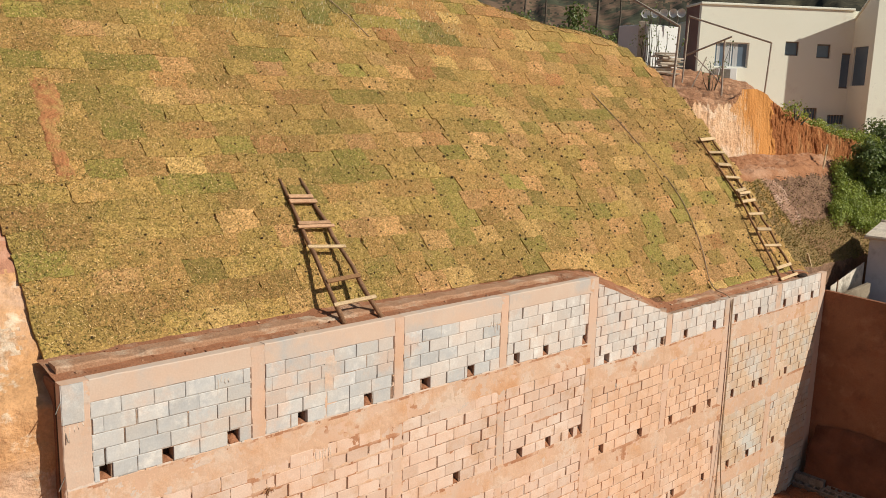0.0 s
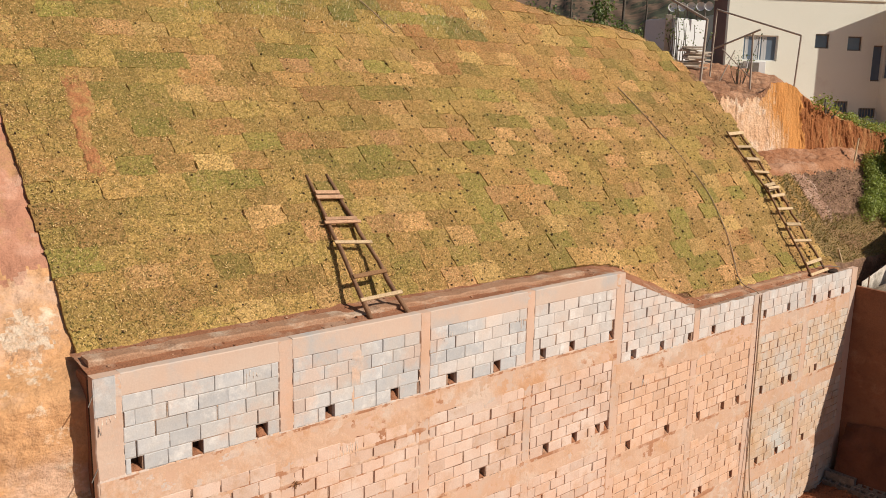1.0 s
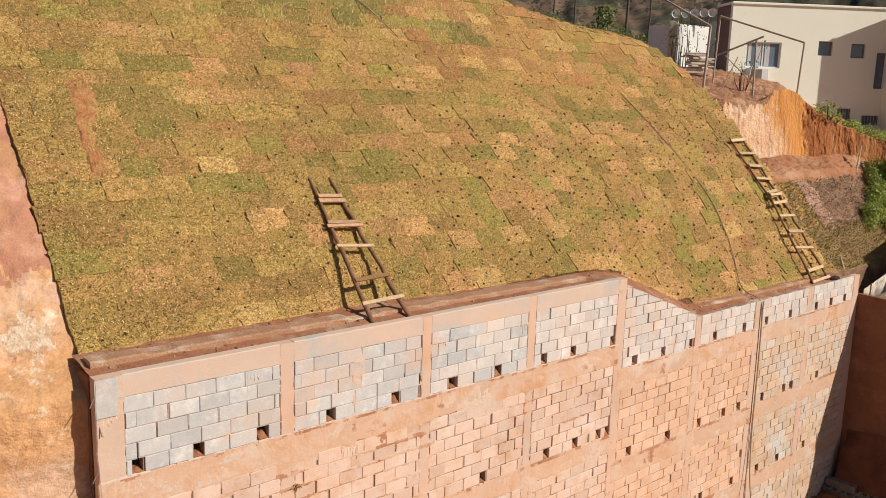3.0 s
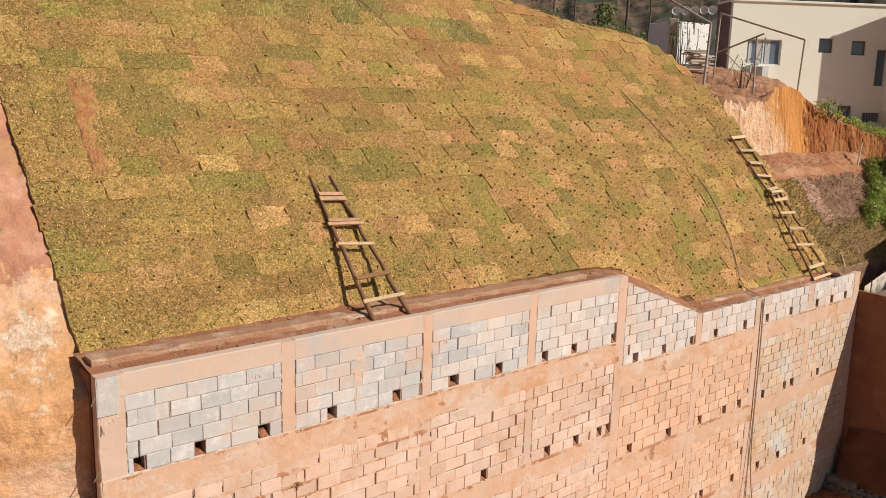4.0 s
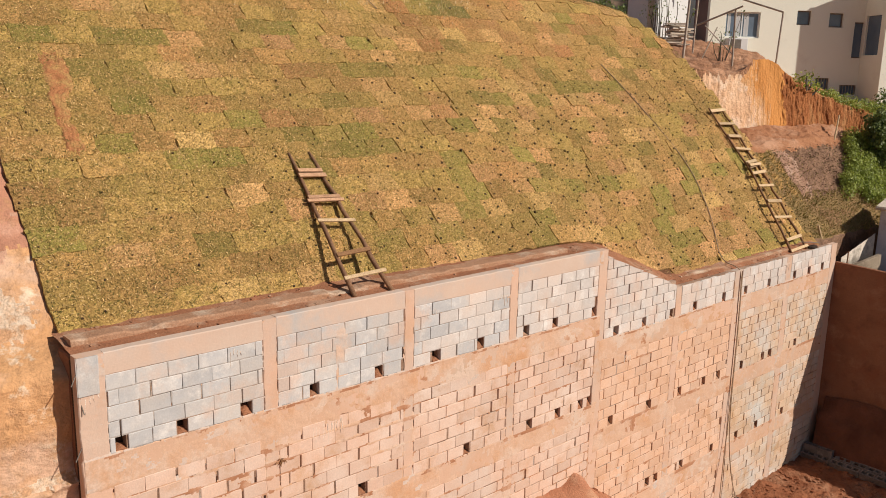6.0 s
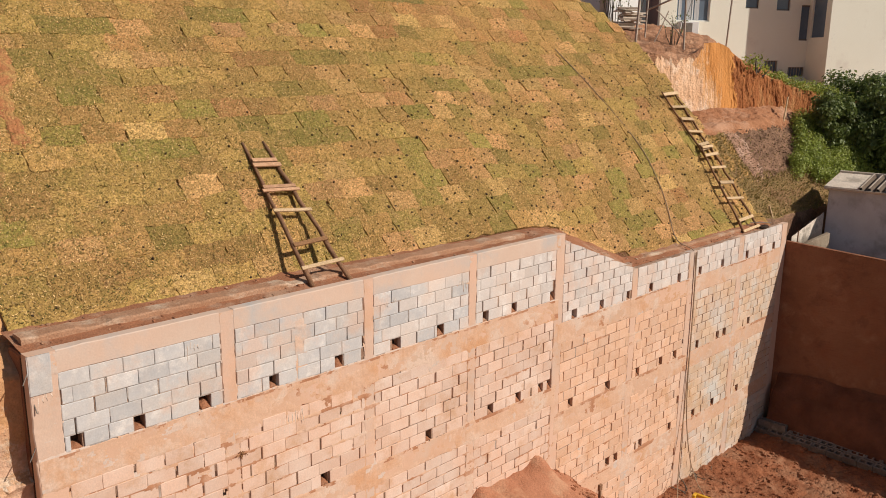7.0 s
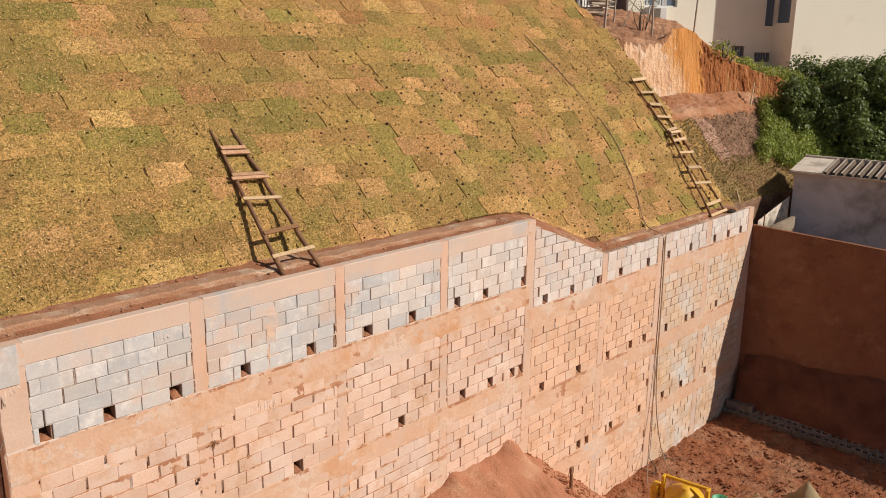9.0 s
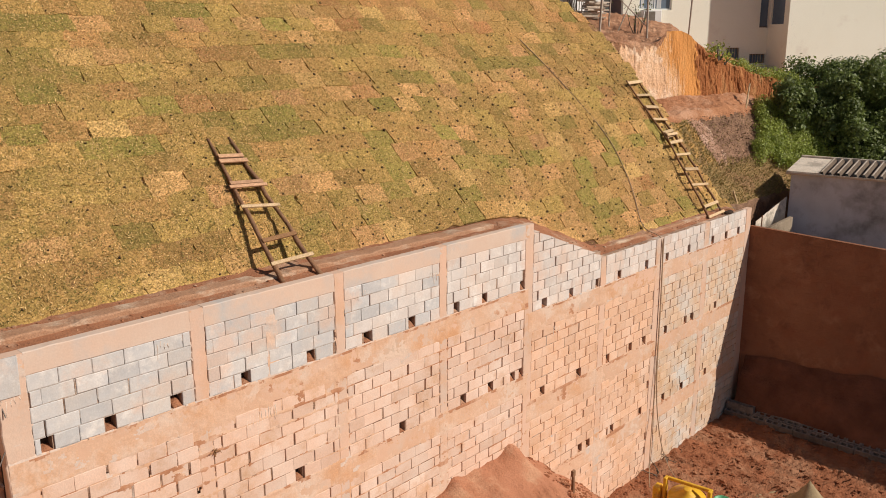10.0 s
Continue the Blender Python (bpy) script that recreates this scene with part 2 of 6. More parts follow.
M_LOWWALL = surf("low_wall_concrete", (0.46, 0.37, 0.27), (0.36, 0.28, 0.20), scale=3, c3=(0.24, 0.18, 0.125), s3=1.6, bump=0.5)
M_ROOFD = surf("roof_rib_shade", (0.17, 0.125, 0.09), (0.11, 0.08, 0.06), scale=4, bump=0.5)
M_FRAME = surf("rusty_steel", (0.55, 0.46, 0.37), (0.40, 0.32, 0.25), scale=5, rough=0.7, bump=0.3)
M_SIDESHADE = surf("house_side_shade_brown", (0.25, 0.165, 0.14), (0.21, 0.135, 0.115), scale=0.8, grain=0.08, bump=0.3)
M_CURTAIN = surf("pale_curtain", (0.62, 0.62, 0.60), (0.45, 0.46, 0.47), scale=3, stretch=(6, 6, 0.3), grain=0.1, bump=0)
M_METAL = surf("grey_metal", (0.19, 0.16, 0.13), (0.13, 0.105, 0.085), scale=5, rough=0.6, bump=0.3)
M_WHITE = surf("white_paint", (0.78, 0.78, 0.76), (0.7, 0.7, 0.68), scale=1, grain=0.05, bump=0.2)
M_GLASS = surf("window_glass", (0.12, 0.165, 0.22), (0.15, 0.195, 0.25), scale=1, grain=0.1, rough=0.12, bump=0)
M_YELLOW = surf("mixer_yellow_paint", (0.72, 0.42, 0.02), (0.62, 0.34, 0.02), scale=4, c3=(0.45, 0.27, 0.06), s3=3, t3=(0.55, 0.7), grain=0.1, rough=0.5, bump=0.3)
M_GREEN = surf("green_plastic", (0.12, 0.42, 0.22), (0.09, 0.34, 0.17), rough=0.4, bump=0.2)
M_SAND = surf("sand", (0.38, 0.285, 0.165), (0.30, 0.22, 0.125), scale=3, bump=0.8, bump_scale=40)
M_BLKDK = surf("foundation_block", (0.24, 0.20, 0.175), (0.17, 0.14, 0.12), scale=5, bump=0.5, bump_scale=80, rnd=0.1)
M_BARK = surf("bark", (0.16, 0.13, 0.10), (0.10, 0.08, 0.06), scale=6, bump=0.8)
M_LEAF = surf("leaf_bright", (0.40, 0.44, 0.09), (0.27, 0.33, 0.065), scale=3, grain=0.3, rough=0.5, bump=0, rnd=0.35, island=True)
M_LEAFD = surf("leaf_dark", (0.213, 0.263, 0.073), (0.115, 0.155, 0.042), scale=3, grain=0.3, rough=0.5, bump=0, rnd=0.35, island=True)
M_HILL = surf("far_hill", (0.20, 0.125, 0.082), (0.145, 0.092, 0.058), scale=0.08, c3=(0.060, 0.062, 0.036), s3=0.11, t3=(0.47, 0.55), fine=0.9, grain=0.4, bump=0)
M_WOODS = surf("far_woods", (0.058, 0.050, 0.031), (0.038, 0.036, 0.022), scale=0.3, c3=(0.085, 0.072, 0.042), s3=0.5, fine=1.5, grain=0.5, bump=0)
M_HOSE = surf("rubber_hose", (0.38, 0.26, 0.165), (0.30, 0.20, 0.12), rough=0.6, bump=0.2)


for m_ in (M_LEAF, M_LEAFD):
    nt_ = m_.node_tree
    bs_, out_ = nt_.nodes["Principled BSDF"], nt_.nodes["Material Output"]
    tr_, mx_ = nt_.nodes.new("ShaderNodeBsdfTranslucent"), nt_.nodes.new("ShaderNodeMixShader")
    nt_.links.new(bs_.inputs["Base Color"].links[0].from_socket, tr_.inputs["Color"])
    mx_.inputs[0].default_value = 0.4
    nt_.links.new(bs_.outputs[0], mx_.inputs[1])
    nt_.links.new(tr_.outputs[0], mx_.inputs[2])
    nt_.links.new(mx_.outputs[0], out_.inputs["Surface"])


# ---- fitted plan ----
SLOPE, Y0, Z0 = 50.0, 0.75, 1.0
W2X, W2Z, W2TOP = 0.17, -0.076, -0.41
LA0, LA1, LA2, LA3 = (3.52, 0.20, 1.275), (4.17, 0.14, 1.275), (3.93, 2.94, 0.012), (4.32, 2.93, 0.012)
LB0, LB1, LB2, LB3 = (17.38, 0.17, 0.125), (18.19, 0.16, 0.125), (17.62, 1.75, 0.14), (18.12, 1.72, 0.14)
LC0, LC1, LC2, LC3 = (17.62, 1.25, 0.10), (18.1, 1.25, 0.10), (17.66, 3.68, 0.08), (18.30, 3.68, 0.08)
H_A, H_B, H_TOP, H_LOW = (28.20, 9.66, 0), (34.14, 5.53, 0), 8.67, 3.02
H_WINS = [(0.73, 2.22, 3.15, 4.18, 2, 0), (3.83, 4.45, 3.72, 4.3, 1, 0), (5.27, 5.9, 3.66, 4.24, 1, 0), (6.44, 7.1, 2.43, 3.9, 1, 0), (4.93, 5.56, 1.03, 1.57, 1, 5), (6.07, 6.85, 0.9, 1.3, 1, 6)]
WING_Y, WING_X, WING_H = -1.46, 0.36, 6.55
S_A, S_B, S_TOP, S_LOW = (21.69, -0.30, 0), (21.85, -2.03, 0), 0.96, -2.3
SHEETS = [((19.97, -0.05, -0.57), (21.45, -0.32, -0.57), 0.25, 0.82), ((21.40, 0.06, -0.58), (21.6, -0.25, -0.58), 0.5, 0.6)]
MIXER, SANDP, SHOVEL = (12.75, -1.92, -6.04), (14.88, -3.87), (9.42, -1.05)
# bearing, distance, ground height, radius, height, leaves, leaf, leaf size, label
BUSHES = [
    (69.9, 32, 0.0, 2.2, 5.1, 42000, M_LEAFD, 0.11, "tall dense dark green bush beside the house"),
    (68.2, 30.6, 0.8, 1.0, 3.1, 12000, M_LEAFD, 0.10, "dense green shrub beside the house"),
    (73.0, 33, -0.4, 2.3, 5.0, 34000, M_LEAFD, 0.11, "tall dense dark green bush beside the house"),
    (70.3, 30.6, -0.4, 1.3, 3.9, 15000, M_LEAFD, 0.11, "dense dark green bush behind the shed"),
    (63.9, 30.2, 3.98, 0.7, 0.36, 1900, M_LEAF, 0.065, "low green shrub on top of the earth cut"),
    (64.8, 30.5, 3.78, 0.75, 0.40, 1900, M_LEAF, 0.065, "low green shrub on top of the earth cut"),
    (65.7, 30.9, 3.58, 0.8, 0.43, 1900, M_LEAF, 0.065, "low green shrub on top of the earth cut"),
    (66.6, 31.3, 3.33, 0.85, 0.50, 1900, M_LEAF, 0.065, "low green shrub on top of the earth cut"),
    (67.5, 31.5, 2.98, 0.9, 0.65, 1900, M_LEAF, 0.065, "low green shrub on top of the earth cut"),
    (67.5, 29.6, 1.9, 0.75, 1.9, 7000, M_LEAFD, 0.10, "dense green shrub beside the house"),
    (63.3, 29.2, 4.30, 0.55, 0.70, 170, M_LEAF, 0.10, "thin green shrub on top of the earth cut"),
]
TREES = [(46.2, 46, 10, 6, 0, 0.2), (47.6, 46, 9.6, 6, 0, 0.0), (49.1, 52, 8.8, 3.2, 700, 0.0), (50.95, 48, 9.2, 7, 120, 0.2), (52.3, 44, 8.6, 6, 0, 0.5), (51.7, 56, 8.0, 2.4, 500, 0.0), (45.0, 60, 9.4, 3.6, 600, 0.0), (53.3, 50, 7.9, 1.9, 500, 0.0)]
FRAMES = [
    ([(55.84, 26.99, 5.2), (56.37, 26.99, 7.26), (53.1, 28.5, 8.55)], 0.040),
    ([(56.47, 29.99, 5.6), (56.98, 29.99, 7.95), (61.96, 28.99, 6.76), (61.51, 28.99, 5.0)], 0.030),
    ([(58.91, 28.49, 5.0), (59.16, 28.49, 6.95)], 0.033),
    ([(56.75, 28.69, 6.54), (59.6, 28.39, 6.99)], 0.030),
    ([(57.28, 28.79, 6.52), (59.02, 28.49, 5.5)], 0.018),
    ([(58.05, 28.89, 6.46), (57.1, 28.69, 5.5)], 0.018),
]
# places on the slope of the greenest, driest and reddest sods
SPOTS = {
    2: [(1.2, 5.2), (1.7, 5.0), (1.3, 4.6), (1.6, 4.4), (2.1, 4.5), (4.6, 7.4), (2.5, 5.7), (3.3, 3.9), (3.8, 7.6), (9.0, 7.5), (7.2, 5.8), (8.5, 4.9), (9.8, 5.0), (11.2, 4.2), (12.4, 5.2), (13.2, 4.7), (5.8, 4.2), (3.0, 2.9), (0.1, 1.8), (5.0, 1.0), (8.6, 0.3), (12.2, 1.6), (10.4, 1.9), (16.1, 1.9), (6.4, 1.0), (7.5, 1.9), (5.8, 7.6)],
    1: [(2.0, 6.9), (2.3, 6.6), (2.5, 5.0), (2.7, 3.4), (5.2, 5.7), (3.4, 6.0), (6.5, 4.2), (9.7, 4.5), (10.6, 4.2), (12.0, 4.3), (12.8, 4.3), (10.7, 3.7), (12.3, 3.7), (7.4, 5.3), (6.4, 4.8), (2.6, 2.9), (3.2, 2.3), (4.9, 1.8), (6.8, 1.5), (7.7, 1.5), (9.0, 1.2), (13.1, 1.7), (12.6, 2.1), (13.7, 3.9), (6.6, 1.5), (6.1, 0.5), (3.8, 1.9), (15.6, 1.3)],
    3: [(1.7, 3.9), (4.5, 5.3), (11.0, 6.9), (8.7, 6.9), (8.0, 3.8), (11.6, 3.7), (4.4, 4.0), (3.0, 4.3)],
    4: [(8.7, 6.94), (9.64, 6.82), (15.47, 0.63)]}


# ---- building helpers ----
def mesh_ob(name, verts, faces, mats, parent=None, label="", smooth=False, idx=None):
    me = bpy.data.meshes.new(name)
    me.from_pydata([tuple(v) for v in verts], [], [tuple(f) for f in faces])
    for m in (mats if isinstance(mats, (list, tuple)) else [mats]):
        me.materials.append(m)
    if idx is not None:
        me.polygons.foreach_set("material_index", np.asarray(idx, dtype=np.int32))
    if smooth:
        me.polygons.foreach_set("use_smooth", np.ones(len(me.polygons), dtype=bool))
    me.update()
    ob = new(name, me)
    if parent:
        ob.parent = parent
    if label:
        ob["label"] = label
    return ob


def part(name, bm, material, parent, label="", smooth=False):
    me = bpy.data.meshes.new(name)
    bm.to_mesh(me)
    bm.free()
    for m in (material if isinstance(material, (list, tuple)) else [material]):
        me.materials.append(m)
    if smooth:
        me.polygons.foreach_set("use_smooth", np.ones(len(me.polygons), dtype=bool))
    ob = new(name, me)
    if parent:
        ob.parent = parent
    if label:
        ob["label"] = label
    return ob


def box(bm, lo, hi, bevel=0.0, m=None):
    lo, hi = Vector(lo), Vector(hi)
    g = bmesh.ops.create_cube(bm, size=1, matrix=Matrix.Translation((lo + hi) / 2) @ Matrix.Diagonal((*(hi - lo), 1)))
    if bevel:
        es = list({e for v in g["verts"] for e in v.link_edges})
        r = bmesh.ops.bevel(bm, geom=es, offset=bevel, segments=1, affect="EDGES")
        vs = list({v for f in r["faces"] for v in f.verts})
    else:
        vs = g["verts"]
    if m is not None:
        seen, todo = set(vs), list(vs)
        while todo:
            v = todo.pop()
            for e in v.link_edges:
                w = e.other_vert(v)
                if w not in seen:
                    seen.add(w)
                    todo.append(w)
        bmesh.ops.transform(bm, matrix=m, verts=list(seen))


def boxbm(lo, hi, bevel=0.0, m=None):
    bm = bmesh.new()
    box(bm, lo, hi, bevel, m)
    return bm


def rod(bm, a, b, r, r2=None, n=8, wob=0.0, seed=0, segs=1):
    """A round bar from a to b, with an optional taper and wobble."""
    a, b = Vector(a), Vector(b)
    d = (b - a).normalized()
    s = d.orthogonal().normalized()
    q = d.cross(s)
    rng = random.Random(seed)
    rings = []
    for k in range(segs + 1):
        f = k / segs
        c = a.lerp(b, f)
        if 0 < k < segs:
            c = c + s * rng.uniform(-wob, wob) + q * rng.uniform(-wob, wob)
        rr = (r + ((r2 if r2 is not None else r) - r) * f) * (1 + (rng.uniform(-0.12, 0.12) if wob else 0))
        rings.append([bm.verts.new(c + rr * (math.cos(t) * s + math.sin(t) * q)) for t in [2 * math.pi * i / n for i in range(n)]])
    for r0, r1 in zip(rings, rings[1:]):
        for i in range(n):
            bm.faces.new((r0[i], r0[(i + 1) % n], r1[(i + 1) % n], r1[i]))
    bm.faces.new(rings[0][::-1])
    bm.faces.new(rings[-1])


def rough(lo, hi, axis, seed, amp=0.010, step=0.10):
    """A cast concrete member with uneven edges; axis: 0 lies along x, 2 stands along z. Its front faces -y."""
    lo, hi = Vector(lo), Vector(hi)
    n = max(2, int((hi[axis] - lo[axis]) / step))
    other = 2 if axis == 0 else 0
    bm = bmesh.new()
    rings = []
    for i in range(n + 1):
        t = lo[axis] + (hi[axis] - lo[axis]) * i / n
        j = [amp * (fbm(t * 4.0, seed * 3.7 + k * 9.1, k) + 0.7 * fbm(t * 17.0, seed * 1.7 + k * 5.1, k)) for k in range(4)]
        pts = []
        for k, (o_, y_) in enumerate(((lo[other], hi.y), (lo[other] + j[0] - 0.001, lo.y + 0.012), (lo[other] + j[0] + 0.010, lo.y + 0.10 * j[1]),
                                      (hi[other] + j[2] - 0.010, lo.y + 0.10 * j[3]), (hi[other] + j[2] + 0.001, lo.y + 0.012), (hi[other], hi.y))):
            p = Vector((0, y_, 0))
            p[axis], p[other] = t, o_
            pts.append(bm.verts.new(p))
        rings.append(pts)
    for a, c in zip(rings, rings[1:]):
        for k in range(6):
            bm.faces.new((a[k], a[(k + 1) % 6], c[(k + 1) % 6], c[k]))
    bm.faces.new(rings[0])
    bm.faces.new(rings[-1][::-1])
    bmesh.ops.recalc_face_normals(bm, faces=bm.faces)
    return bm


def rodbm(*a, **k):
    bm = bmesh.new()
    rod(bm, *a, **k)
    return bm


def tube(name, pts, r, mat, parent=None, label=""):
    cu = bpy.data.curves.new(name, "CURVE")
    cu.dimensions, cu.bevel_depth, cu.bevel_resolution = "3D", r, 2
    sp = cu.splines.new("NURBS")
    sp.points.add(len(pts) - 1)
    for p, c in zip(sp.points, pts):
        p.co = (*c, 1)
    sp.use_endpoint_u, sp.order_u, sp.resolution_u = True, 3, 6
    cu.materials.append(mat)
    tmp = bpy.data.objects.new(name + "_curve", cu)
    me = bpy.data.meshes.new_from_object(tmp)
    bpy.data.objects.remove(tmp)
    ob = new(name, me)
    if parent:
        ob.parent = parent
    if label:
        ob["label"] = label
    return ob


def grid(name, us, vs, fn, mats, idx=None, label="", category="", smooth=True, parent=None, kind="structure"):
    """A sheet over us x vs; fn gives the place of each node."""
    nu, nv = len(us), len(vs)
    verts = [fn(u, v) for v in vs for u in us]
    faces = [(j * nu + i, j * nu + i + 1, (j + 1) * nu + i + 1, (j + 1) * nu + i) for j in range(nv - 1) for i in range(nu - 1)]
    ids = [idx(us[i], vs[j]) for j in range(nv - 1) for i in range(nu - 1)] if idx else None
    ob = mesh_ob(name, verts, faces, mats, parent, "", smooth, ids)
    return tagged(ob, label, category, "", kind)


def fbm(x, y, z=0.0, o=4):
    return noise.fractal(Vector((x, y, z)), 1.0, 2.0, o)


def thing(name, loc, label, category, group=""):
    ob = new(name)
    ob.location = loc
    return tagged(ob, label, category, group)


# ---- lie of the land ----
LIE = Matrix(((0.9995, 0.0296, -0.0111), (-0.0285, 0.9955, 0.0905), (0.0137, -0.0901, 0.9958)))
OFF, CAM_EYE = Vector((0.109, 0.275, -0.132)), Vector((-3.35, -9.37, 4.55))


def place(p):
    """From the slope's own survey, whose axes lean a little, to true plumb and level, then scaled about the camera's
    eye.
    """
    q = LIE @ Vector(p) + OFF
    return CAM_EYE + (q - CAM_EYE) * (0.965 + 0.055 * min(1.0, max(0.0, p[0] / 18)))


# ---- shape of the hill ----
TH = radians(SLOPE)
CS, SN = math.cos(TH), math.sin(TH)


def crest(x):
    """Length of the slope, from its base line up to where it rounds over."""
    return float(np.interp(x, (0, 9, 11.2, 12.5, 13.75, 15.3, 16.7, 17.5, 18.1, 18.7), (10.2, 8.6, 8.4, 8.35, 7.95, 7.5, 7.35, 7.1, 6.4, 4.6)))


def ease(f):
    f = min(1.0, max(0.0, f))
    return f * f * (3 - 2 * f)


def set_off(x, v):
    """How far the slope stands out from, or behind, one even plane."""
    k = ease((x - 8.6) / 3.0)
    return (1 - k) * 0.27 * ease((7.5 - v) / 5.5) - k * 0.30 * ease((3.4 - v) / 4.1) + 0.085 * math.exp(-((x - 3.9) / 1.4) ** 2 - ((v - 1.6) / 0.8) ** 2)


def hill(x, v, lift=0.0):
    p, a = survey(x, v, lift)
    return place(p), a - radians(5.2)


def survey(x, v, lift=0.0):
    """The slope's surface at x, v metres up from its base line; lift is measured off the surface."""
    c = crest(x)
    w = set_off(x, v) + 0.05 * fbm(x * 0.35, v * 0.35, 3.1) + 0.012 * fbm(x * 1.7, v * 1.7, 7.7) + lift
    R = 1.2
    if v <= c:
        y, z, a = Y0 + v * CS, Z0 + v * SN, TH
    else:
        a = max(TH - (v - c) / R, radians(-8))
        k = TH - a
        y = Y0 + c * CS + R * (math.sin(TH) - math.sin(a))
        z = Z0 + c * SN + R * (math.cos(a) - math.cos(TH))
        rest = (v - c) - k * R
        y, z = y + rest * math.cos(a), z + rest * math.sin(a)
    return Vector((x, y - w * math.sin(a), z + w * math.cos(a))), a


XL, XR = -0.42, 18.55


def toe(x):
    """v at which the sods begin."""
    return float(np.interp(x, (-1, 4, 5.6, 8.4, 10.4, 11.35, 12.1, 20), (0.33, 0.34, 0.27, 0.20, 0.17, -0.19, -0.74, -0.76)))


# ---- ground, lot floor ----
def lot(x, y):
    z = -5.99 + 0.05 * fbm(x * 0.5, y * 0.5) + 0.05 * fbm(x * 2.2, y * 2.2, 5.0)
    if -9 < y < 0.5 and 3 < x < 23:
        z += 0.05 * fbm(x * 3.3, y * 3.3, 9.0) + 0.03 * abs(fbm(x * 8, y * 8, 2.0))
        for line, bend in ((0.0, 0.0), (0.62, 0.03), (1.55, -0.02), (2.2, 0.0)):
            d = (x - 17.05 + line) + 0.13 * (y + 2.16) + bend * (y + 2)
            k = math.exp(-(d / 0.17) ** 2)
            lug = math.sin(40 * y + (20 if d > 0 else -20) * abs(d))
            z += k * (0.085 * lug - 0.06)
    if y > 0.3:
        z -= min(1.0, (y - 0.3) * 2)
    return Vector((x, y, z))


gx = [-400, -200, -80, -30, -12, -4, 0, 3] + [4 + 0.12 * i for i in range(46)] + [9.5 + 0.055 * i for i in range(54)] + [12.5 + 0.042 * i for i in range(160)] + [19.3 + 0.15 * i for i in range(12)] + [21.5, 24, 30, 45, 80, 200, 400]
gy = [-400, -200, -80, -40, -20, -13] + [-9 + 0.15 * i for i in range(20)] + [-6 + 0.045 * i for i in range(142)] + [0.8, 3, 10, 30, 90, 250, 600]
# unseen ground past x 20.5 is dark, to send less light onto the house
grid("ground", gx, gy, lot, [M_LOT, M_LOWBOUNCE], idx=lambda x, y: 1 if x > 20.5 else 0, label="bare red earth floor of the building lot", category="ground")


def mound_h(x0, y):
    x, d = x0 - 0.42, -y
    along = -3.1 + 0.12 * fbm(x * 0.8, 0.0) - 0.25 * max(0.0, 7.2 - x) * 0.3
    if x > 8.35:
        along -= 0.74 * (x - 8.35)
    along += 0.22 * math.exp(-((x - 8.2) / 0.22) ** 2 - (d / 0.35) ** 2) + 0.18 * math.exp(-((x - 6.55) / 0.18) ** 2 - (d / 0.3) ** 2)
    z = along - 0.34 * max(0.0, d - 0.1) - 0.03 * d * d
    z += 0.05 * fbm(x * 1.5, y * 1.5, 2.0) + 0.025 * fbm(x * 5, y * 5, 4.0)
    s = (x - 8.3) + 0.45 * d
    z += 0.04 * math.sin(s * 30) * math.exp(-((d - 1.15) / 0.22) ** 2) + 0.035 * math.sin(s * 34) * math.exp(-((d - 1.9) / 0.2) ** 2)
    return Vector((x0, y, max(z - 0.22, -6.4)))


grid("soil_mound", [1.0 + 0.075 * i for i in range(165)], [-6.5 + 0.075 * i for i in range(89)] + [0.06], mound_h, M_MOUND,
     label="mound of loose red soil heaped against the block wall", category="soil mound", kind="object")

# ---- grass slope ----
slope = grid("grass_slope", [XL + (XR - XL) * i / 120 for i in range(121)], [-0.93 + 0.15 * i for i in range(96)],
             lambda u, v: hill(u, max(v, toe(u) - 0.05), -0.05)[0], M_SOIL, label="steep earth slope covered with freshly laid turf", category="slope")
RS = random.Random(4)
SODW, SODH = 0.635, 0.415


